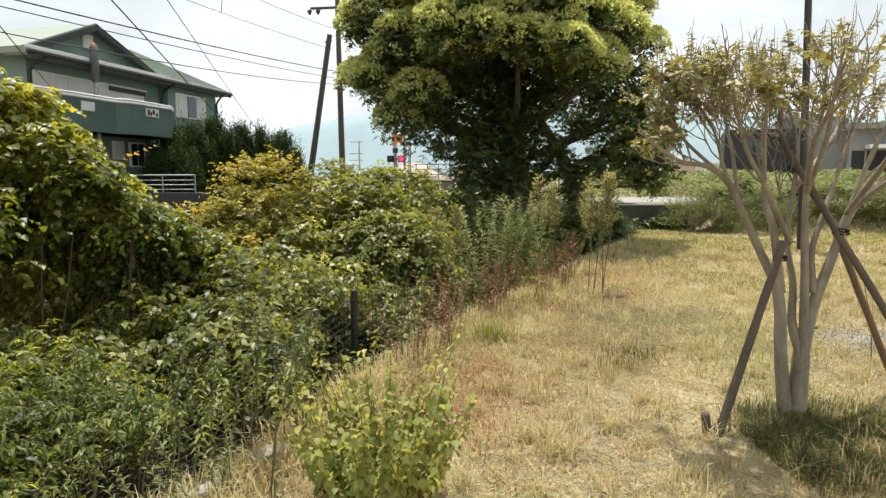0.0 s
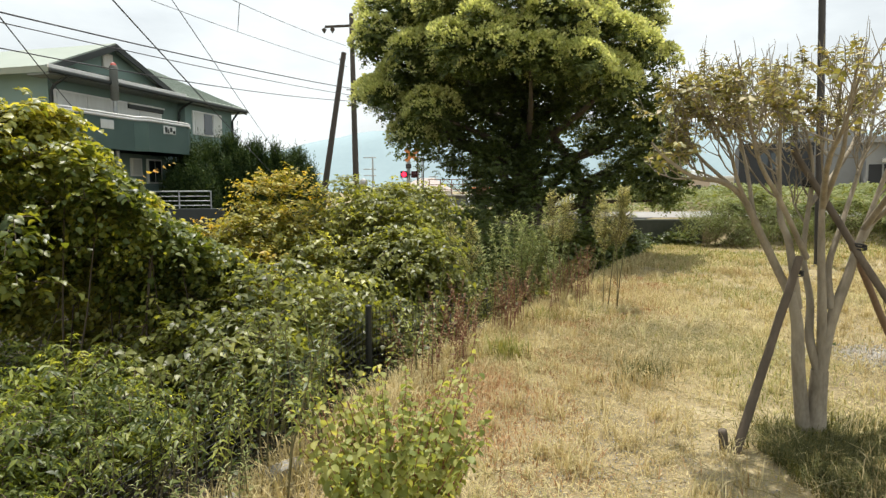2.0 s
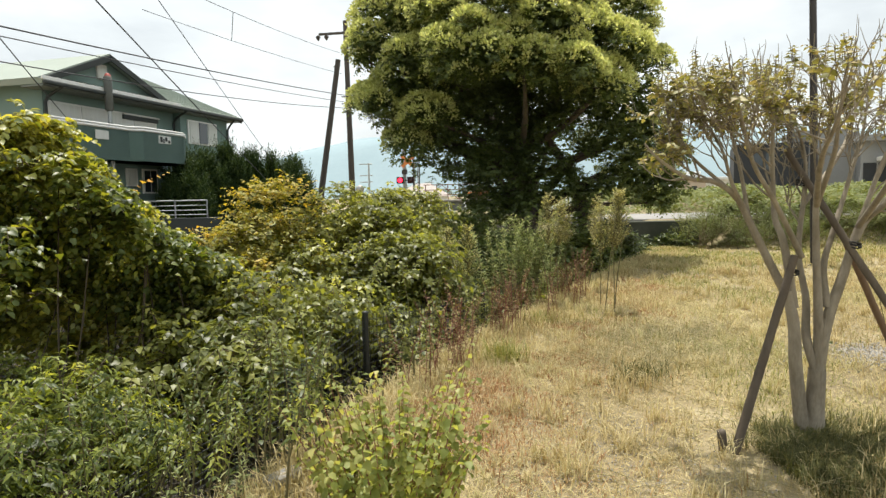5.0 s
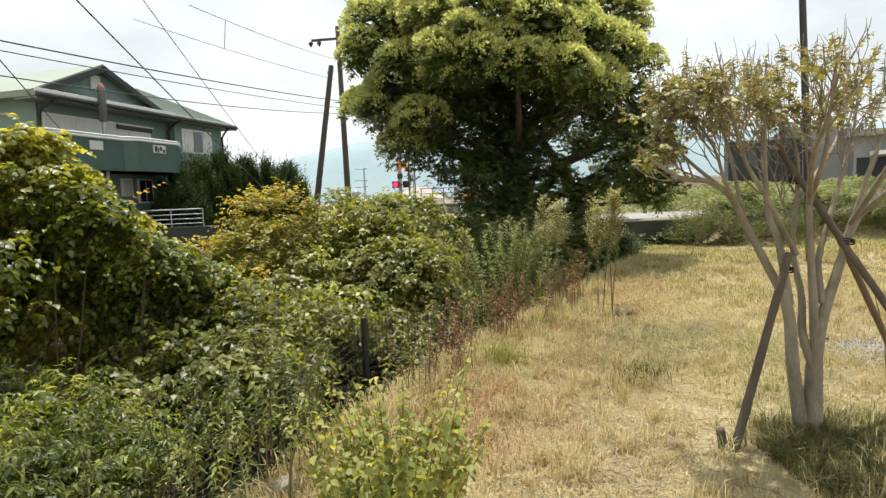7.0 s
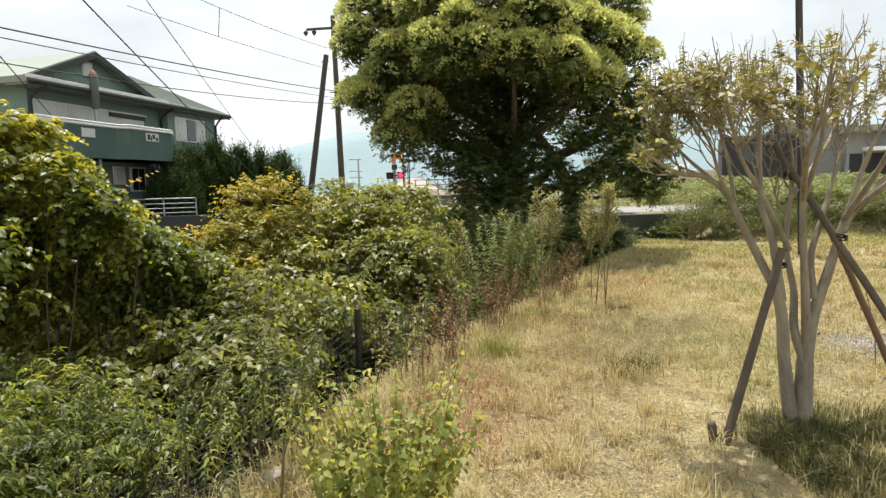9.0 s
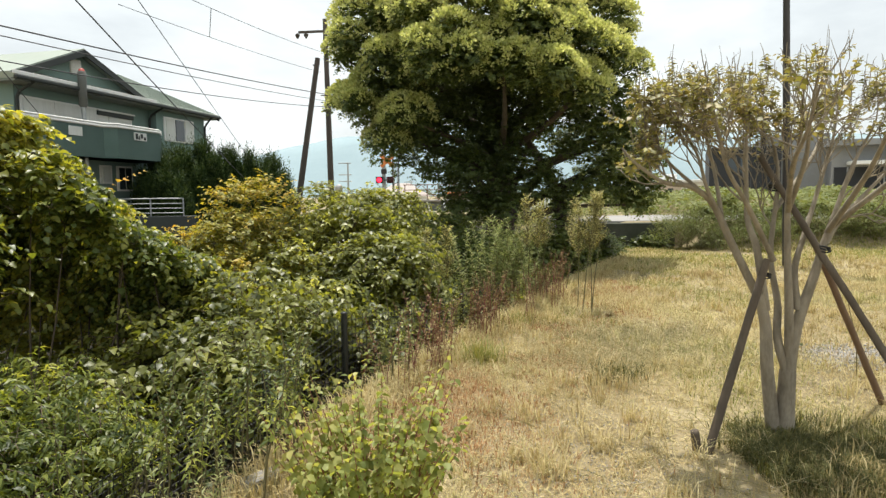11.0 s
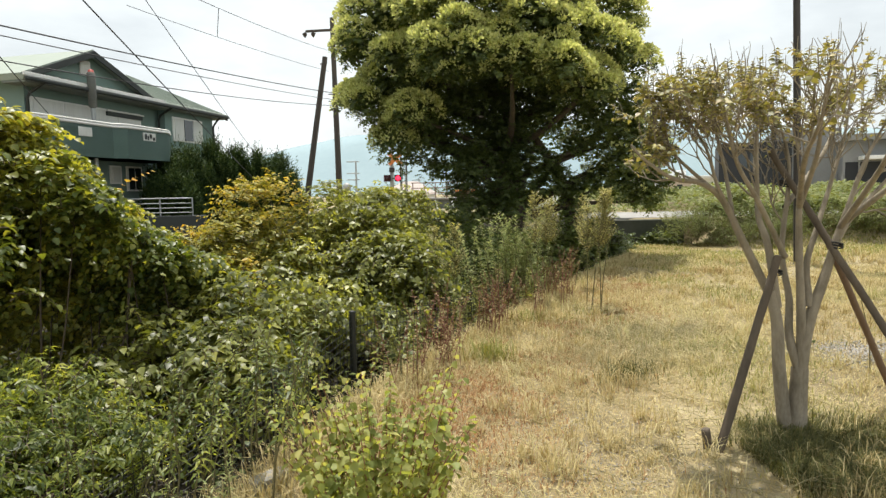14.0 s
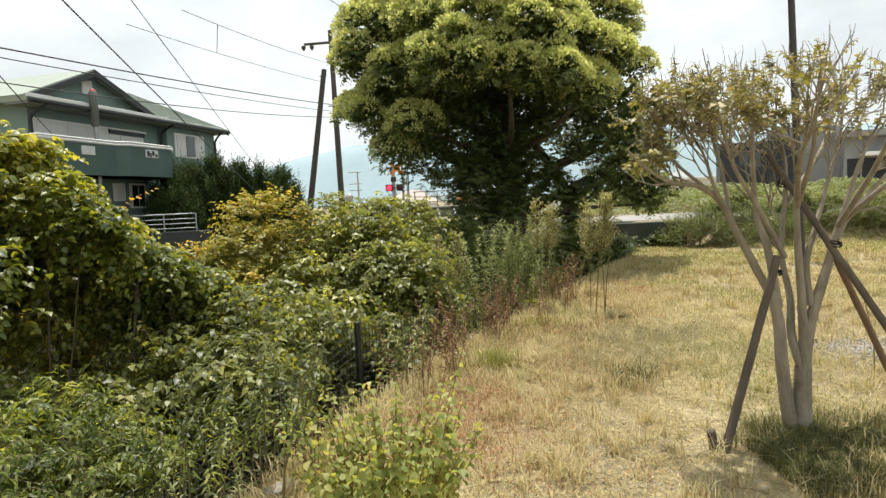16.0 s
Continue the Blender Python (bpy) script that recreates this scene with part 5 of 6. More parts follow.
# ---- single weeds ----
def leafy_weed(name, height, leaf, n_leaf, material, stem, label, category, shape=LEAF, lean=0.1, stems=1, spread=0.06, droop=0.4, bare=0.15):
    """An upright weed: stems with leaves set round them."""
    w = thing(name, (0, 0, 0), label, category)
    P, A, N, S, rows = [], [], [], [], []
    for k in range(stems):
        b = np.array([rng.normal(0, spread), rng.normal(0, spread), -0.02])
        d = np.array([rng.normal(0, lean), rng.normal(0, lean), 1.0])
        hh = height * rng.uniform(0.7, 1.05)
        bend = rng.normal(0, 0.06, 3) * [1, 1, 0]
        s = np.linspace(bare, 1, n_leaf) + rng.normal(0, 0.01, n_leaf)
        p = b + d * (hh * s)[:, None] + bend * (s ** 2)[:, None] * hh * 3
        a = np.arange(n_leaf) * 2.4 + rng.uniform(0, 6)
        out = np.stack([np.cos(a), np.sin(a), 0.35 - droop + 0.6 * s], 1)
        P.append(p), A.append(out), N.append(np.stack([-0.3 * np.cos(a), -0.3 * np.sin(a), np.ones(n_leaf)], 1) + rng.normal(0, 0.25, (n_leaf, 3)))
        S.append(leaf * rng.uniform(0.65, 1.2, n_leaf) * (1.15 - 0.6 * s))
        t = np.array([0, 0.35, 0.7, 1.0])
        rows.append(b + d * (hh * t)[:, None] + bend * (t ** 2)[:, None] * hh * 3)
    lv, lf = leaves(np.concatenate(P), np.concatenate(A), np.concatenate(N), np.concatenate(S), shape)
    link_mesh("foliage", lv, lf, material, w)
    v, f = thin_lines(np.array(rows), 0.0055 * max(0.6, height), 0.002, 5)
    link_mesh("stem" if stems == 1 else "stem_mass", v, f, stem, w)
    return w


def scatter(proto, spots, up=(0.8, 1.15)):
    """The first spot takes the weed itself, the others copies; a gap stays open before the fence post."""
    spots = [(x, y) for x, y in spots if not (-1.3 < x < -0.5 and 4.0 < y < 5.8)]
    for k, (x, y) in enumerate(spots):
        m = pose(x, y, float(ground_z(x, y)) - 0.01, rng.normal(0, 3), rng.normal(0, 3), rng.uniform(0, 360)) 
        s = rng.uniform(*up)
        if k == 0:
            proto.matrix_world = m
        else:
            c = copy_thing(proto, m)
            c.scale = (s, s, s)


def along_edge(n, y0, y1, off, dev):
    y = np.sort(rng.uniform(y0, y1, n))
    return [(float(edge_x(v)) + off + rng.normal(0, dev), float(v)) for v in y]


def build_weeds():
    # upright nettle-like weeds with bare stems before the brambles
    for k in range(3):
        w = leafy_weed("tall_weed", 1.0 + 0.12 * k, 0.085, 40, M_FRESH, M_STEM, "upright green weed with drooping leaves and bare stem", "weed", (LANCE, NARROW, LANCE)[k], 0.06, 1, droop=0.85, bare=0.45)
        w["group"] = "tall weeds"
        scatter(w, [(rng.uniform(-2.2, -0.85), rng.uniform(3.0, 4.6)) for _ in range(6)] + [(rng.uniform(-1.9, -0.85), rng.uniform(3.1, 4.3)) for _ in range(8)] + along_edge(7, 3.0, 5.6, -0.12, 0.1))
    w = leafy_weed("bushy_weed", 1.2, 0.1, 80, M_FRESH, M_STEM, "bushy feathery green weed", "weed", NARROW, 0.08, 1, droop=0.35, bare=0.2)
    w["group"] = "bushy weeds"
    scatter(w, [(-1.5, 4.75), (-1.2, 4.9), (-1.35, 4.4), (-1.8, 5.0), (-1.05, 3.7), (-0.75, 9.4), (0.1, 7.9)])
    # red-brown stalks along the edge
    for k in range(3):
        w = leafy_weed("red_brown_weed", 0.55 + 0.12 * k, 0.055, 22, M_RUST, M_RUSTSTEM, "withered red-brown weed stalks at the field's edge", "weed", LEAF, 0.12, 6, 0.09, 0.5, 0.35)
        w["group"] = "withered weeds"
        scatter(w, along_edge(10, 4.6, 9.8, -0.1, 0.18))
    # green weeds mixed in along the edge
    w = leafy_weed("edge_weed", 0.7, 0.075, 40, M_MIXED, M_STEM, "leafy green weed along the fence", "weed", LEAF, 0.12, 3, 0.06, 0.4)
    w["group"] = "edge weeds"
    scatter(w, along_edge(30, 5.6, 12.5, -0.55, 0.25))
    # goldenrod, feathery
    g = leafy_weed("goldenrod", 1.6, 0.14, 150, M_GOLDENROD, M_STEM, "tall feathery grey-green goldenrod stand", "weed", NARROW, 0.08, 7, 0.13, 0.1, 0.15)
    g["group"] = "goldenrods"
    scatter(g, [(0.75, 9.3), (1.0, 9.7), (1.25, 9.9), (0.55, 9.6), (1.5, 10.4), (1.1, 10.2), (0.3, 9.0)], (0.8, 1.0))
    # seeding fleabane spires
    for k, (spots, hgt) in enumerate((([(2.05, 8.5), (1.98, 8.6), (2.14, 8.45), (2.2, 8.6)], 1.55), ([(1.35, 9.0), (1.55, 9.5), (1.75, 9.6), (2.2, 10.4)], 1.6), ([(-0.02, 8.1), (0.1, 8.4)], 1.6))):
        w = leafy_weed("fleabane", hgt, 0.07, 60, M_GOLDENROD, M_STEM, "tall seeding fleabane with pale plumes", "weed", NARROW, 0.03, 1, 0.01, 0.3, 0.4)
        n = 80
        s = rng.uniform(0.55, 1.0, n)
        a = rng.uniform(0, 2 * np.pi, n)
        o = np.stack([np.zeros(n), np.zeros(n), s * hgt], 1)
        lv, lf, ln = shoots(o, np.stack([np.cos(a), np.sin(a), np.full(n, 1.3)], 1), 0.46 * (1.25 - s), 14, 0.042, SPRAY, 0.15)
        link_mesh("plume_mass", lv, lf, M_PLUME, w, "pale fluffy seed plume")
        v, f = thin_lines(ln, 0.003, 0.0015, 3)
        link_mesh("branch_mass", v, f, M_STEM, w)
        w["group"] = "fleabanes"
        scatter(w, spots, (0.85, 1.05))
    # slim grass stalks that stand in the field
    rows = []
    for x, y in along_edge(40, 3.2, 9.5, 0.35, 0.25):
        z = float(ground_z(x, y))
        h = rng.uniform(0.2, 0.5)
        rows.append(np.array([(x, y, z), (x + rng.normal(0, 0.02), y, z + h * 0.6), (x + rng.normal(0, 0.08), y + rng.normal(0, 0.05), z + h)]))
    v, f = thin_lines(np.array(rows), 0.002, 0.001, 3)
    tagged(link_mesh("grass_stalk", v, f, M_SEED), "thin dry stalks standing in the field", "grass", kind="stuff")
    # thin spotted weed beside the brown stake
    w = leafy_weed("slim_weed", 1.0, 0.03, 60, M_GOLDENROD, M_STEM, "slim green weed beside the stakes", "weed", NARROW, 0.02, 1, 0.0, 0.1, 0.1)
    w.matrix_world = pose(3.62, 5.2, 0.0, 0, 4, 0)
    # feathery shoots low in front of the thicket
    w = leafy_weed("young_fleabane", 0.5, 0.07, 44, M_GOLDENROD, M_STEM, "young pale green fleabane shoot", "weed", NARROW, 0.08, 2, 0.04, 0.1, 0.05)
    w["group"] = "young fleabanes"
    scatter(w, [(-1.15, 2.75), (-1.3, 2.6), (-1.05, 3.0), (-1.7, 2.45), (-0.95, 2.55)])


M_RUSTSTEM = surface("red_stem", [(0.17, 0.06, 0.045), (0.28, 0.115, 0.075)], 12, 0.8, bump=0)
build_weeds()


def build_front_shrub():
    t = thing("young_shrub", (-0.32, 2.9, -0.02), "young pale green shrub with yellowing leaves", "shrub")
    rows, P, A, N, S = [], [], [], [], []
    for k in range(84):
        a = k * 2.39996 + rng.normal(0, 0.2)
        r = 0.22 * math.sqrt(rng.random())
        b = np.array([r * np.cos(a), r * np.sin(a), -0.05])
        tilt = rng.uniform(0.0, 0.36)
        d = np.array([np.cos(a) * tilt, np.sin(a) * tilt, 1.0])
        h = rng.uniform(0.42, 0.8)
        if k == 0:
            d, h = np.array([0.13, 0.0, 1.0]), 1.05
        if k == 1:
            d, h = np.array([-0.2, 0.05, 1.0]), 0.82
        if k == 2:
            d, h = np.array([0.5, 0.05, 1.0]), 0.7
        n = 30
        s = np.linspace(0.28, 1, n)
        p = b + d * (h * s)[:, None] + np.array([np.cos(a), np.sin(a), 0]) * 0.1 * (s ** 2)[:, None]
        an = np.arange(n) * 2.4 + rng.uniform(0, 6)
        P.append(p)
        A.append(np.stack([np.cos(an), np.sin(an), -1.2 + 0.8 * s], 1) + rng.normal(0, 0.35, (n, 3)))
        N.append(np.stack([0.2 * np.cos(an), 0.2 * np.sin(an), np.ones(n)], 1) + rng.normal(0, 0.3, (n, 3)))
        S.append(rng.uniform(0.03, 0.07, n) * (1.15 - 0.4 * s))
        tt = np.array([0, 0.4, 0.75, 1.0])
        rows.append(b + d * (h * tt)[:, None] + np.array([np.cos(a), np.sin(a), 0]) * 0.1 * (tt ** 2)[:, None])
    lv, lf = leaves(np.concatenate(P), np.concatenate(A), np.concatenate(N), np.concatenate(S), BROAD)
    link_mesh("foliage", lv, lf, M_PALE, t)
    v, f = thin_lines(np.array(rows), 0.004, 0.0015, 5)
    link_mesh("stem_mass", v, f, M_RUSTSTEM, t)


build_front_shrub()


# ---- the staked tree on the field ----
def build_staked_tree():
    t = thing("staked_tree", (2.3, 4.05, -0.02), "small multi-stemmed tree with pale bark and sparse leaves", "tree")
    o = np.array((2.3, 4.05, -0.02))
    lines = []

    def stem(r0, r1, *pts):
        n = (len(pts) - 1) * 5 + 1
        lines.append((curve_line(np.array(pts) - o, 5), np.linspace(r0 ** 0.7, r1 ** 0.7, n) ** (1 / 0.7)))

    # two stems joined at the foot; each divides again
    stem(0.07, 0.052, (2.33, 4.02, -0.04), (2.33, 4.02, 0.15), (2.34, 4.02, 0.45))
    stem(0.052, 0.033, (2.27, 4.02, -0.03), (2.24, 4.02, 0.15), (2.19, 4.0, 0.48), (2.17, 4.0, 0.76), (2.12, 4.0, 0.97))
    stem(0.03, 0.006, (2.14, 4.0, 0.9), (1.92, 3.98, 1.31), (1.78, 3.95, 1.56), (1.62, 3.9, 1.67), (1.43, 3.85, 1.7), (1.23, 3.8, 1.82), (1.15, 3.8, 1.91))
    stem(0.02, 0.006, (1.94, 3.97, 1.27), (1.82, 3.95, 1.5), (1.72, 3.9, 1.66), (1.65, 3.9, 1.88), (1.54, 3.9, 2.06))
    stem(0.03, 0.007, (2.17, 4.0, 0.86), (2.1, 4.0, 1.26), (2.06, 4.05, 1.44), (2.07, 4.1, 1.65), (2.06, 4.1, 1.94), (2.06, 4.1, 2.24))
    stem(0.034, 0.007, (2.33, 4.02, 0.45), (2.28, 4.05, 0.66), (2.3, 4.1, 0.9), (2.27, 4.15, 1.21), (2.33, 4.2, 1.64), (2.34, 4.25, 1.89), (2.23, 4.25, 2.2))
    stem(0.034, 0.007, (2.35, 4.02, 0.5), (2.31, 3.98, 0.9), (2.27, 3.95, 1.29), (2.24, 3.9, 1.64), (2.27, 3.85, 1.96), (2.25, 3.8, 2.19))
    stem(0.044, 0.007, (2.34, 4.02, 0.42), (2.38, 4.0, 0.76), (2.48, 4.0, 1.08), (2.53, 4.0, 1.27), (2.6, 4.0, 1.48), (2.7, 4.0, 1.78), (2.82, 4.0, 2.02))
    stem(0.026, 0.006, (2.54, 4.0, 1.29), (2.66, 4.05, 1.43), (2.91, 4.1, 1.66), (3.18, 4.1, 1.94))
    stem(0.026, 0.006, (2.38, 4.0, 0.86), (2.38, 4.05, 1.12), (2.47, 4.1, 1.36), (2.63, 4.2, 1.72), (2.73, 4.25, 1.99), (2.79, 4.3, 2.27))
    stem(0.02, 0.006, (2.2, 3.98, 1.19), (1.93, 3.8, 1.55), (1.75, 3.7, 1.78), (1.66, 3.65, 2.03), (1.62, 3.65, 2.2))
    stem(0.019, 0.006, (2.31, 4.2, 1.5), (2.73, 4.5, 1.86), (2.95, 4.7, 2.15), (3.0, 4.75, 2.4))
    stem(0.018, 0.006, (2.25, 3.92, 1.51), (2.16, 3.6, 1.81), (2.12, 3.5, 2.0), (2.12, 3.45, 2.2))
    stem(0.019, 0.006, (2.25, 3.92, 1.51), (2.03, 3.5, 1.77), (1.92, 3.2, 1.92), (1.88, 3.05, 2.08))
    stem(0.02, 0.006, (2.56, 4.0, 1.37), (2.45, 3.5, 1.71), (2.35, 3.2, 1.93), (2.34, 3.1, 2.1))
    stem(0.02, 0.006, (2.58, 4.0, 1.4), (2.75, 3.6, 1.75), (2.85, 3.35, 1.98), (2.9, 3.25, 2.15))
    stem(0.016, 0.006, (1.86, 3.97, 1.42), (1.86, 4.1, 1.74), (1.83, 4.2, 2.03), (1.76, 4.2, 2.25))
    stem(0.013, 0.005, (1.72, 3.93, 1.62), (1.5, 3.95, 1.82), (1.38, 4.0, 2.0), (1.36, 4.0, 2.1))
    v, f = tubes(lines[:1], 12)
    link_mesh("trunk", v, f, M_BARK, t, smooth=True)
    for ln in lines[1:]:
        v, f = tubes([ln], 8)
        link_mesh("limb", v, f, M_BARK, t, smooth=True)
    # branchlets grow from the limbs' upper parts and fork upwards into fine twigs
    twigs, tips = [], []

    def grow(p, d, length, r, level):
        n = 4
        pts = [p]
        for k in range(n):
            d = unit(d + rng.normal(0, 0.13, 3) + np.array([0, 0, 0.09]))
            pts.append(pts[-1] + d * length / n)
        if pts[-1][0] < -1.06:
            return
        twigs.append((np.array(pts), np.linspace(r, r * 0.6, n + 1)))
        if level == 0 or pts[-1][2] > 2.38 - 0.12 * np.hypot(pts[-1][0] - 0.1, pts[-1][1]) ** 2:
            tips.append((pts[-1], d))
            return
        for k in range(2 if rng.random() < 0.3 else 3):
            grow(pts[-1 - (k % 2)], unit(d + rng.normal(0, 0.42, 3) + np.array([0, 0, 0.16])), length * rng.uniform(0.62, 0.9), r * 0.66, level - 1)

    centre = np.array([0.05, 0.0])
    for pts, radii in lines[1:]:
        m = len(pts)
        for k in range(int(m * 0.5), m):
            if pts[k][2] < 1.4 or rng.random() < 0.25:
                continue
            outward = np.append(unit(pts[k][:2] - centre), 0)
            grow(pts[k], unit(outward * 0.75 + rng.normal(0, 0.45, 3) + np.array([0, 0, 0.75])), rng.uniform(0.16, 0.3), max(0.004, min(0.009, radii[k] * 0.5)), 3 if k < m - 4 else 2)
        if pts[-1][2] > 1.4:
            grow(pts[-1], unit(pts[-1] - pts[-3]), 0.2, 0.006, 2)
    v, f = tubes(twigs, 5)
    link_mesh("branch_mass", v, f, M_BARK, t, smooth=True)
    T = np.array([a for a, _ in tips])
    W = np.array([b for _, b in tips])
    # bare upright shoots stand out of the dome
    bare = np.flatnonzero((T[:, 2] > 2.0) & (rng.random(len(T)) < 0.4))
    L = rng.uniform(0.05, 0.2, len(bare))[:, None] * np.where(T[bare, 0] > 0.1, 1.25, 0.7)[:, None]
    up = unit(W[bare] * 0.5 + np.array([0, 0, 1.0]) + rng.normal(0, 0.15, (len(bare), 3)))
    v, f = thin_lines(np.stack([T[bare], T[bare] + up * L * 0.5, T[bare] + up * L + rng.normal(0, 0.01, (len(bare), 3))], 1), 0.0024, 0.0012, 4)
    link_mesh("shoot_mass", v, f, M_BARK, t)
    # leaves cluster at the outer left and along the dome's top, many twigs are bare
    # extra leaves on the unseen right side, added to deepen the ground shadow
    leafy = rng.random(len(T)) < np.where(T[:, 0] < -0.7, 0.75, np.where(T[:, 0] < 0.75, 0.6, 0.95))
    leafy &= (T[:, 2] > 2.04) | ((T[:, 0] < -0.75) & (T[:, 2] > 1.72))
    T, W = T[leafy], W[leafy]
    lv, lf, ln = shoots(T - W * 0.08, W, 0.12, 9, 0.05, OVATE, 0.2, 1.0)
    low = rng.choice(len(T), int(len(T) * 0.3))
    lv2, lf2, ln2 = shoots(T[low] - np.array([0, 0, 0.08]), rng.normal(0, 1, (len(low), 3)) * [1, 1, 0.4], 0.14, 7, 0.052, OVATE, 0.3, 1.0)
    link_mesh("foliage", *joined([(lv, lf), (lv2, lf2)]), M_OLIVE, t)
    v, f = thin_lines(np.concatenate([ln, ln2]), 0.0028, 0.0015, 4)
    link_mesh("twig_mass", v, f, M_BARK, t)
    # small tuft at the old cut
    p = np.array((2.38, 3.98, 0.63)) - o
    a = rng.uniform(0, 6.28, 9)
    lv, lf = leaves(np.repeat(p[None], 9, 0), np.stack([np.cos(a) + 0.5, np.sin(a), rng.uniform(-0.3, 0.5, 9)], 1), rng.normal(0, 1, (9, 3)) + [0, 0, 1], np.full(9, 0.06), LEAF)
    link_mesh("sprout", lv, lf, M_FRESH, t, "small green sprout on the trunk")

    # stakes
    def stake(foot, head, r, mat, label, knots=3):
        foot, head = np.array(foot), np.array(head)
        s = thing("support_stake", tuple(foot), label, "stake", "tree stakes")
        d = head - foot
        k = np.linspace(-0.03, 1, 12)
        pts = d * k[:, None] + np.stack([rng.normal(0, 0.0012, 12), rng.normal(0, 0.0012, 12), np.zeros(12)], 1)
        v, f = tubes([(pts, r * (1.08 - 0.16 * k) * (1 + rng.normal(0, 0.02, 12)))], 10)
        link_mesh("pole", v, f, mat, s, smooth=True)
        e = unit(d)
        v, f = tubes([([d, d + e * 0.004, d + e * 0.006], [r * 0.93, r * 0.8, 0.002])], 10)
        link_mesh("end_cap", v, f, mat, s)
        return s

    stake((1.70, 3.76, 0.0), (2.13, 3.93, 1.20), 0.026, M_STAKE, "weathered dark timber stake leaning against the tree")
    stake((3.02, 3.42, 0.0), (2.24, 4.27, 1.88), 0.024, M_STAKE, "grey timber stake leaning across the tree")
    stake((3.43, 4.62, 0.0), (2.67, 4.29, 1.24), 0.024, M_STAKERED, "brown timber stake leaning behind the tree")
    ob = thing("stake_peg", (1.66, 3.82, -0.0), "short cut-off peg beside the stake", "peg")
    v, f = tubes([([(0, 0, -0.03), (-0.015, 0, 0.1), (-0.02, 0, 0.125), (-0.02, 0, 0.126)], [0.028, 0.028, 0.027, 0.002])], 9)
    link_mesh("peg", v, f, M_STAKE, ob)
    # ties
    for q, r in (((2.53, 3.98, 1.26), 0.036), ((2.13, 3.95, 1.1), 0.034), ((2.31, 4.21, 1.66), 0.03)):
        k = thing("rubber_tie", q, "black tie binding stake to limb", "tie", "stake ties")
        a = np.linspace(0, 2 * np.pi, 14)
        v, f = tubes([(np.stack([np.cos(a + j) * r, np.sin(a + j) * r * 0.8, np.full(14, j * 0.01 - 0.01) + 0.01 * np.sin(a)], 1), 0.006) for j in range(3)], 6)
        link_mesh("band", v, f, M_TIE, k, smooth=True)


build_staked_tree()


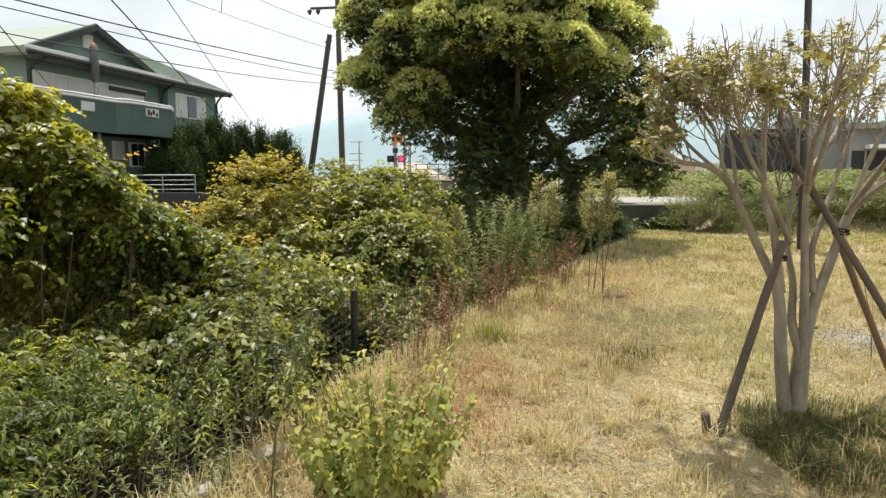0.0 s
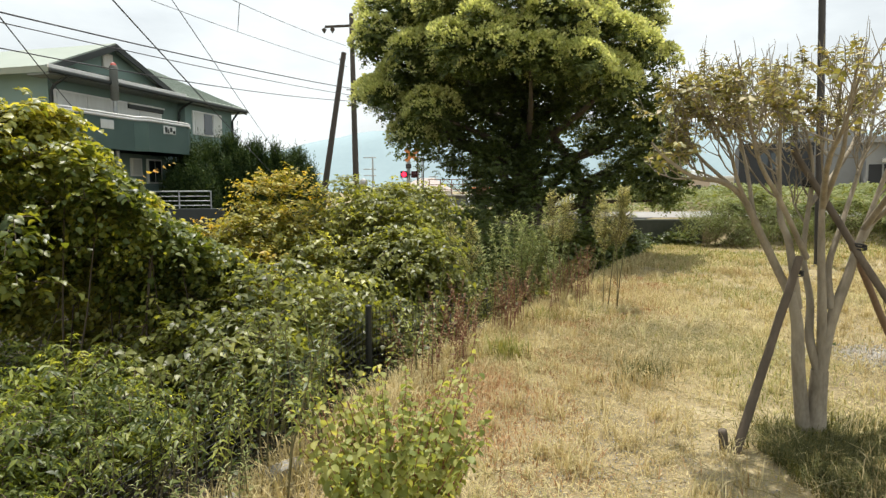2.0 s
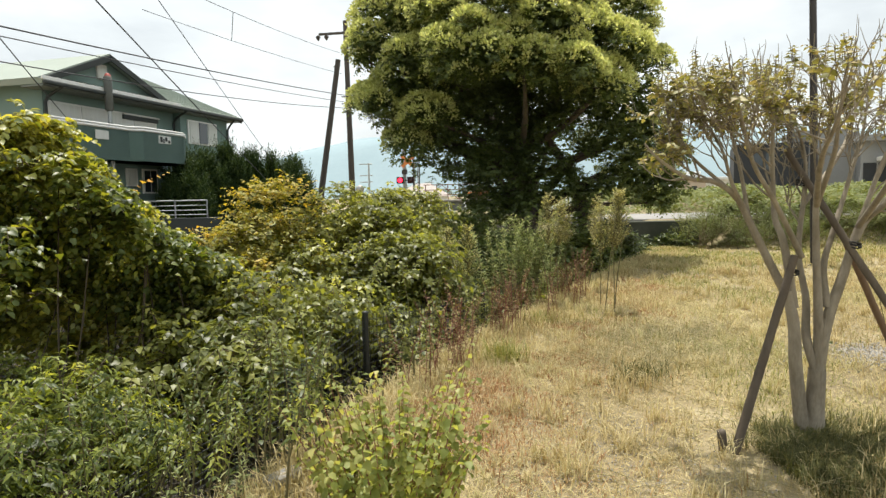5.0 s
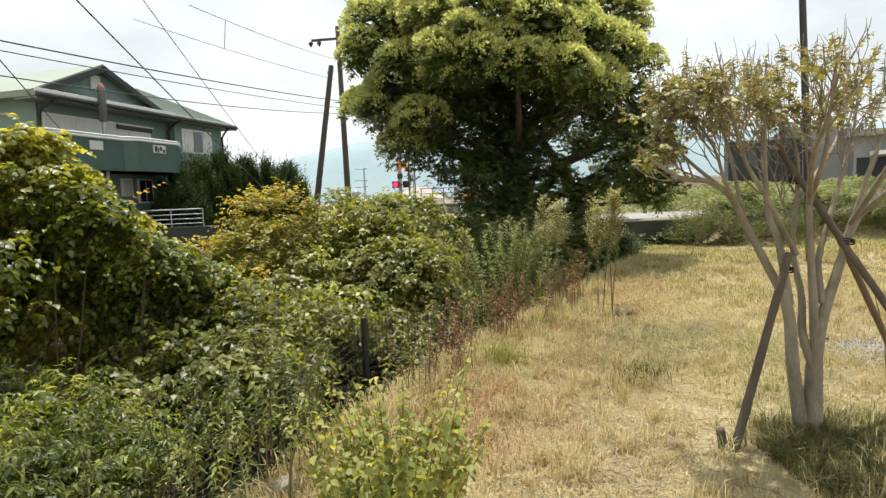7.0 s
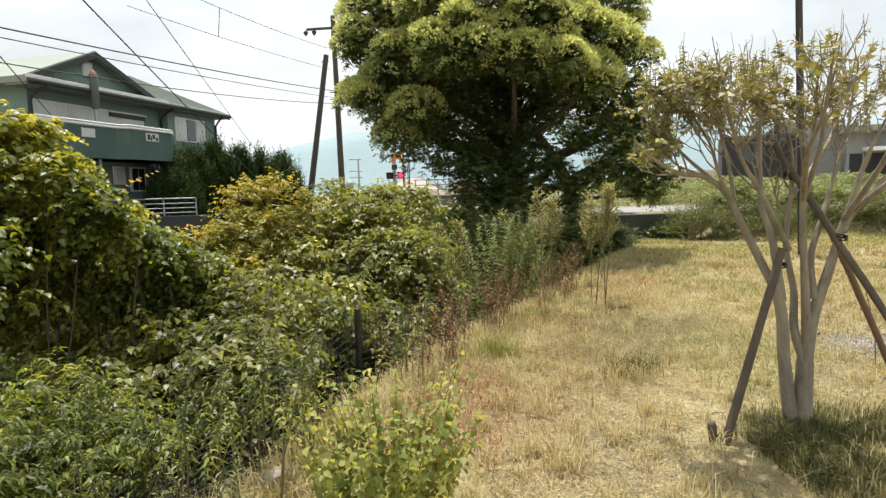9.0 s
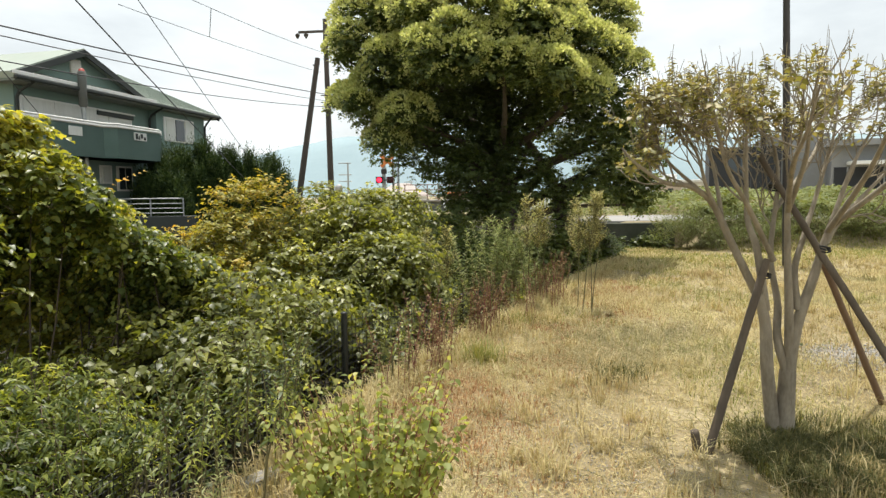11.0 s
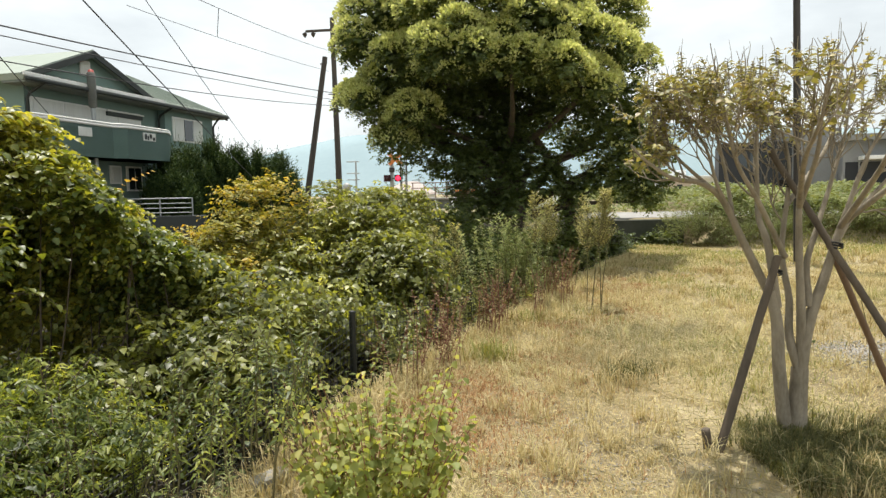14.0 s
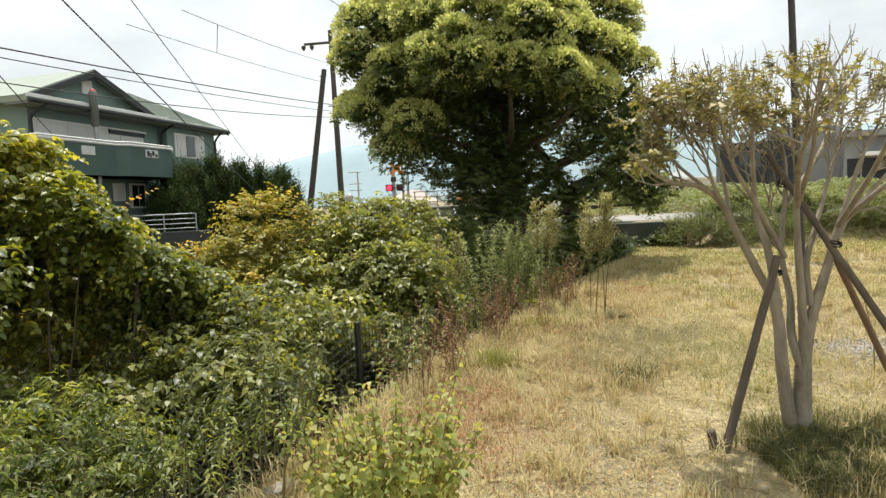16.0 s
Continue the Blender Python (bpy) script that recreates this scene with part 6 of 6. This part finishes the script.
# ---- camphor tree ----
def build_camphor():
    at = (1.7, 16.3, -0.05)
    t = thing("camphor_tree", at, "huge dense camphor tree with yellow-green sunlit leaves", "tree")
    # billows as x, height, radius, depth off the trunk
    left = [(-1.8, 5.6, 1.1, -1.2), (-1.35, 4.6, 1.05, -1.6), (-2.0, 3.75, 0.85, -1.0), (-1.6, 3.0, 0.72, -1.0), (-2.45, 5.05, 0.5, -0.8), (-0.95, 6.2, 0.9, -1.4), (-2.5, 3.95, 0.45, -0.4), (-1.2, 7.2, 1.1, -0.4), (-1.0, 3.6, 0.6, -1.7)]
    middle = [(0.45, 5.25, 1.0, -3.2), (-0.05, 6.2, 0.85, -2.6), (0.95, 6.3, 0.9, -2.9), (1.25, 5.3, 0.65, -3.2), (0.05, 4.85, 0.6, -3.1), (0.2, 7.4, 1.2, -0.8), (1.4, 7.6, 1.2, -0.6)]
    right = [(2.55, 5.8, 1.1, -2.7), (3.7, 5.5, 1.1, -2.4), (4.45, 5.1, 0.8, -1.9), (3.15, 4.75, 0.9, -3.0), (2.1, 4.9, 0.75, -3.2), (4.75, 6.1, 0.65, -0.6), (4.0, 4.25, 0.75, -2.5), (5.25, 4.7, 0.47, -0.8), (4.95, 5.6, 0.45, -0.6), (2.85, 7.1, 1.25, -0.9), (4.0, 6.8, 0.9, -0.6)]
    low = [(5.45, 2.5, 0.5, -0.5), (5.5, 1.75, 0.5, -0.6), (5.2, 1.35, 0.45, -0.7), (4.45, 3.75, 0.75, -1.0), (4.7, 2.3, 0.72, -0.8), (4.75, 1.6, 0.55, -0.8), (4.05, 1.75, 0.5, -0.6), (3.75, 3.5, 0.55, -1.2), (5.05, 3.1, 0.5, -0.5), (5.1, 1.95, 0.45, -0.6), (4.25, 3.0, 0.55, -0.8), (3.6, 2.7, 0.45, -0.6), (4.65, 3.0, 0.45, -0.8)]
    inner = [(0.0, 3.0, 0.6, -0.6), (0.35, 2.3, 0.5, -0.7), (0.7, 1.6, 0.55, -0.9), (-0.5, 3.6, 0.55, -0.6), (0.95, 2.4, 1.0, -0.8), (2.1, 2.0, 0.9, -0.9), (1.6, 1.15, 0.75, -1.2), (0.6, 2.2, 0.55, -0.8), (-0.3, 3.0, 0.6, -0.8), (2.85, 1.9, 0.6, -0.6), (0.9, 1.3, 0.65, -1.1), (-0.35, 3.75, 0.7, -0.9), (1.25, 3.5, 0.85, -1.0), (2.4, 3.4, 0.8, -1.0), (3.3, 1.5, 0.42, -0.5), (3.35, 0.95, 0.42, -0.5), (0.7, 4.4, 0.9, -1.2), (1.8, 4.2, 0.9, -1.3), (-0.4, 4.5, 0.85, -1.1), (1.4, 5.0, 0.8, -1.5), (2.8, 4.0, 0.7, -1.2), (0.3, 3.6, 0.7, -1.2), (1.9, 3.0, 0.9, -0.6), (0.5, 4.2, 0.9, 0.2), (1.6, 4.3, 0.9, 0.2), (-0.6, 4.6, 0.9, 0.2), (2.9, 4.2, 0.8, 0.2), (1.5, 2.7, 0.9, 0.5)]

    def blobs(rows, dx=0.0):
        """The crown narrows towards its near side; bosses and shoots add to each billow's radius."""
        out = []
        for x, z, r, d in rows:
            k = (at[1] + d) / at[1]
            out.append(((x + dx) * k - at[0], d, 1.63 + (z - 1.63) * k - at[2], r * 0.8 * k, r * 0.8 * k, r * 0.76 * k))
        return out

    lit = blobs(left, 0.33) + blobs(middle) + blobs(right, -0.25)
    back = []
    for k in range(34):
        d = unit(rng.normal(0, 1, 3))
        d[1] = abs(d[1])
        r = rng.uniform(0.75, 1.2)
        back.append((-0.4 + d[0] * 2.7, 0.2 + d[1] * 2.8, 4.9 + d[2] * 2.5, r, r, r * 0.9))
    v, f = tubes([(curve_line([(0, 0, -0.3), (0.03, 0, 0.4), (0.08, 0, 1.2), (0.0, 0, 2.2), (0.1, 0.1, 4.0), (0.0, 0.4, 5.8)], 5), np.interp(np.linspace(0, 1, 26), [0, 0.12, 0.5, 1], [0.7, 0.46, 0.34, 0.08]))], 14)
    link_mesh("trunk", v, f, M_CAMPHORBARK, t, smooth=True)
    v, f = tubes([(curve_line([(1.7, -0.4, -0.3), (1.6, -0.4, 0.8), (1.35, -0.3, 2.0), (0.6, -0.1, 3.2)], 5), np.linspace(0.2, 0.1, 16))], 10)
    link_mesh("side_stem", v, f, M_CAMPHORBARK, t, smooth=True)
    limbs = []
    for b in lit[::2] + blobs(low)[::2] + back[::3] + blobs(inner)[4:9]:
        e = np.array(b[:3])
        st = np.array([0.05, 0.05, float(np.clip(e[2] - rng.uniform(0.8, 2.4), 1.0, 4.2))])
        m = (st + e) / 2 + rng.normal(0, 0.18, 3) + np.array([0, 0, 0.15])
        limbs.append((curve_line([st, m, e], 5), np.linspace(0.11, 0.02, 11)))
    for ln in limbs:
        v, f = tubes([ln], 7)
        link_mesh("limb", v, f, M_CAMPHORBARK, t, smooth=True)
    # dark old leaves over every boss, thinner inside and underneath
    pieces = []
    bosses = lumpy(lit, 11, 0.42, -0.5)
    low_bosses = lumpy(blobs(low), 10, 0.5, -0.5)
    for rows, n in ((bosses, 17000), (lumpy(back, 6, 0.45, -0.5), 9000), (low_bosses, 5000), (lumpy(blobs(inner), 10, 0.5, -0.5), 15000)):
        p, nrm = on_blobs(rows, n, -0.7, 0.35)
        way = nrm + np.array([0, 0, 0.4]) + rng.normal(0, 0.4, p.shape)
        lv, lf, ln = shoots(p, way, rng.uniform(0.12, 0.28, len(p)), 8, 0.092, CLUSTER, 0.35, 1.0, 0.3)
        pieces.append((lv, lf))
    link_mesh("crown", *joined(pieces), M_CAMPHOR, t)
    # pale new growth on the outer shoots of the upper billows; its colour also paints their sunlit tops
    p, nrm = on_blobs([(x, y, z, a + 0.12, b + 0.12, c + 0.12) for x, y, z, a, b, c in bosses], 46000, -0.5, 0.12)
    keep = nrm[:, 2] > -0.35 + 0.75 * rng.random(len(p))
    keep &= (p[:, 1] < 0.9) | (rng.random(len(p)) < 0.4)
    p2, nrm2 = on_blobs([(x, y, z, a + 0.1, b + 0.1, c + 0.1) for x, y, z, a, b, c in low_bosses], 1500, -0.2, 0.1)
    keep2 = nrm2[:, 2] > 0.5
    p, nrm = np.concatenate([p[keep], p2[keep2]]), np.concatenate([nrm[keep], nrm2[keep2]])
    m = 10
    heart = np.repeat(p + nrm * 0.04, m, 0)
    ray = unit(np.repeat(nrm * 0.7 + np.array([0, 0, 0.6]), m, 0) + rng.normal(0, 0.7, (len(heart), 3)))
    lv, lf = leaves(heart + ray * rng.uniform(0.01, 0.1, (len(heart), 1)), ray + rng.normal(0, 0.2, ray.shape), np.cross(ray, rng.normal(0, 1, ray.shape)), rng.uniform(0.045, 0.09, len(heart)), CLUSTER)
    link_mesh("sunlit_new_growth", lv, lf, M_SUNNEWLEAF, t, "pale yellow-green tufts of new leaves, sunlight put into their colour")
    return t


build_camphor()
thicket("tree_foot_undergrowth", (1.4, 15.0, -0.45),
        [(-1.6, 14.5, -0.1, 1.2, 1.0, 0.95), (0.2, 14.2, -0.1, 1.1, 1.0, 0.95), (1.6, 13.6, -0.1, 0.9, 0.9, 0.85), (2.7, 14.2, -0.1, 0.8, 0.9, 0.8), (3.6, 15.6, -0.1, 0.8, 0.9, 0.75), (0.6, 12.2, -0.2, 0.8, 1.0, 0.85), (-1.0, 11.8, -0.1, 1.0, 1.2, 1.0), (4.6, 17.8, -0.15, 0.8, 0.6, 0.45), (6.6, 18.7, -0.1, 0.7, 0.3, 0.3)],
        7500, 0.4, 9, 0.12, CLUSTER, M_CAMPHOR, "dark evergreen undergrowth round the foot of the tree", "undergrowth", 0.4, 0.4)


# ---- hedge of junipers beside the house ----
def build_junipers():
    for k, (x, y, h, r) in enumerate(((-9.7, 23.0, 3.5, 0.9), (-9.1, 23.4, 3.8, 0.9), (-8.5, 23.6, 4.1, 0.9), (-7.8, 24.2, 3.8, 0.9), (-7.1, 24.8, 3.8, 0.9), (-6.5, 25.4, 3.5, 0.85), (-9.3, 22.4, 3.2, 0.9))):
        t = thing("juniper", (x, y, -0.4), "dark green flame-shaped juniper beside the house", "conifer", "junipers")
        blobs = [(0, 0, h * 0.38, r * 1.15, r, h * 0.36)]
        for j in range(34):
            a = rng.uniform(0, 6.28)
            q = rng.uniform(0.1, 1.25) * r
            blobs.append((math.cos(a) * q, math.sin(a) * q, h * (rng.uniform(0.6, 0.8) - 0.22 * (q / r) ** 2), 0.09, 0.09, h * rng.uniform(0.16, 0.3)))
        p, nrm = on_blobs(blobs, 3200, -0.6, 0.35)
        lv, lf, ln = shoots(p, nrm * 0.45 + np.array([0, 0, 1.4]) + rng.normal(0, 0.22, p.shape), rng.uniform(0.25, 0.6, len(p)), 9, 0.15, SPIKE, -0.15, 0.12, 0.2, 0.12)
        link_mesh("crown", lv, lf, M_CONIFER, t)
        v, f = tubes([([(0, 0, -0.1), (0, 0, h * 0.75)], [0.12, 0.04])], 8)
        link_mesh("trunk", v, f, M_CAMPHORBARK, t)


build_junipers()


# ---- vegetation beyond the field ----
def build_far_green():
    # weeds on the road's shoulder
    thicket("roadside_weeds", (11, 18.2, 0.2),
            [(7.0 + k * 0.95, 18.2 + 0.25 * math.sin(k * 2.1), 0.35, 0.75, 0.5, 0.45 + 0.22 * math.sin(k * 1.7) ** 2) for k in range(16)] + [(7.4, 17.9, 0.2, 0.6, 0.5, 0.5), (8.2, 17.5, 0.15, 0.6, 0.5, 0.45), (9.4, 17.4, 0.2, 0.7, 0.5, 0.4)],
            6500, 0.45, 9, 0.11, NARROW, M_KUDZU, "tall green weeds along the lane's shoulder", "weeds", 0.45, 0.15, M_STEM, 1.0, 40)
    thicket("lane_side_scrub", (12, 18.6, 0.4),
            [(8.2 + k * 0.8, 18.7 + 0.2 * math.sin(k * 1.9), 0.75, 0.6, 0.35, 0.3 + 0.28 * math.sin(k * 1.3 + 0.5) ** 2) for k in range(16)],
            3600, 0.42, 8, 0.11, CLUSTER, M_KUDZU, "clumps of green creeper hanging over the lane's edge", "weeds", 0.4, 0.4, M_STEM, 0.8, 20)
    # kudzu over the mound beyond the lane
    n = 40000
    x, y = rng.uniform(4.5, 32, n), rng.uniform(24.6, 36, n)
    p = np.stack([x, y, ground_z(x, y) + rng.uniform(0.0, 0.35, n) + 0.25 * np.sin(x * 1.1) * np.sin(y * 0.9)], 1)
    a = rng.uniform(0, 6.28, n)
    lv, lf = leaves(p, np.stack([np.cos(a), np.sin(a), rng.uniform(-0.3, 0.5, n)], 1), rng.normal(0, 0.4, (n, 3)) + [0, -0.3, 1], rng.uniform(0.1, 0.22, n), CLUSTER)
    ob = link_mesh("kudzu", lv, lf, M_KUDZU)
    tagged(ob, "bright green kudzu covering the bank beyond the lane", "creeper", kind="stuff")
    # creepers over the low ground under the thicket, in darker leaves that imitate its shade
    n = 9000
    y = rng.uniform(2.6, 30, n)
    x = edge_x(y) - 0.35 - rng.random(n) * (3.5 + 0.45 * y)
    p = np.stack([x, y, ground_z(x, y) + rng.uniform(0.02, 0.3, n)], 1)
    a = rng.uniform(0, 6.28, n)
    lv, lf = leaves(p, np.stack([np.cos(a), np.sin(a), rng.uniform(-0.2, 0.6, n)], 1), rng.normal(0, 0.4, (n, 3)) + [0, 0, 1], rng.uniform(0.03, 0.055, n) * (1 + 0.13 * y), CLUSTER)
    ob = link_mesh("creeper", lv, lf, M_CAMPHOR)
    tagged(ob, "creepers covering the low ground under the thicket, darkened for its shade", "creeper", kind="stuff")
    # far trees and scrub along the skyline
    blobs = [(-30 + k * 2.6, 95 + 8 * math.sin(k * 1.3), 1.2, 1.8, 1.5, 1.0 + 0.6 * math.sin(k * 2.3) ** 2) for k in range(40)]
    thicket("far_scrub", (10, 95, 0.5), blobs, 3500, 0.9, 8, 0.4, SPRAY, M_FARTREE, "low scrub and trees far beyond the crossing", "scrub", 0.4, 0.3, M_DARKSTEM, 0.5, 20)
    # pole-side scrub on the railway's edge
    blobs = [(-6.5 + k * 1.1, 29 + math.sin(k * 2.0), 0.1, 0.9, 0.8, 0.7) for k in range(11)]
    thicket("rail_side_scrub", (-1, 31, 0.0), blobs, 3000, 0.4, 8, 0.16, CLUSTER, M_CAMPHOR, "dark scrub beside the railway", "scrub", 0.4, 0.3)


build_far_green()


# ---- what moves ----
def motions():
    """The two crossing lamps turn in their housings by half a turn, so that they light up by turns."""
    for side, (drum, at) in enumerate(LAMPS):
        angle = 180.0 if side == 0 else 0.0  # the second lamp is lit at the start
        rows = [(0.0, pose(*at, 0, 0, angle))]
        k = 0
        while True:
            t = 0.71 + k * BLINK / 2
            if t > 15.9:
                break
            for j, dt in enumerate((-0.0667, -0.0333, 0.0, 0.0333)):
                rows.append((t + dt, pose(*at, 0, 0, angle + 60.0 * j)))
            angle += 180.0
            k += 1
        rows.append((16.0, pose(*at, 0, 0, angle)))
        walk(drum, rows)


motions()
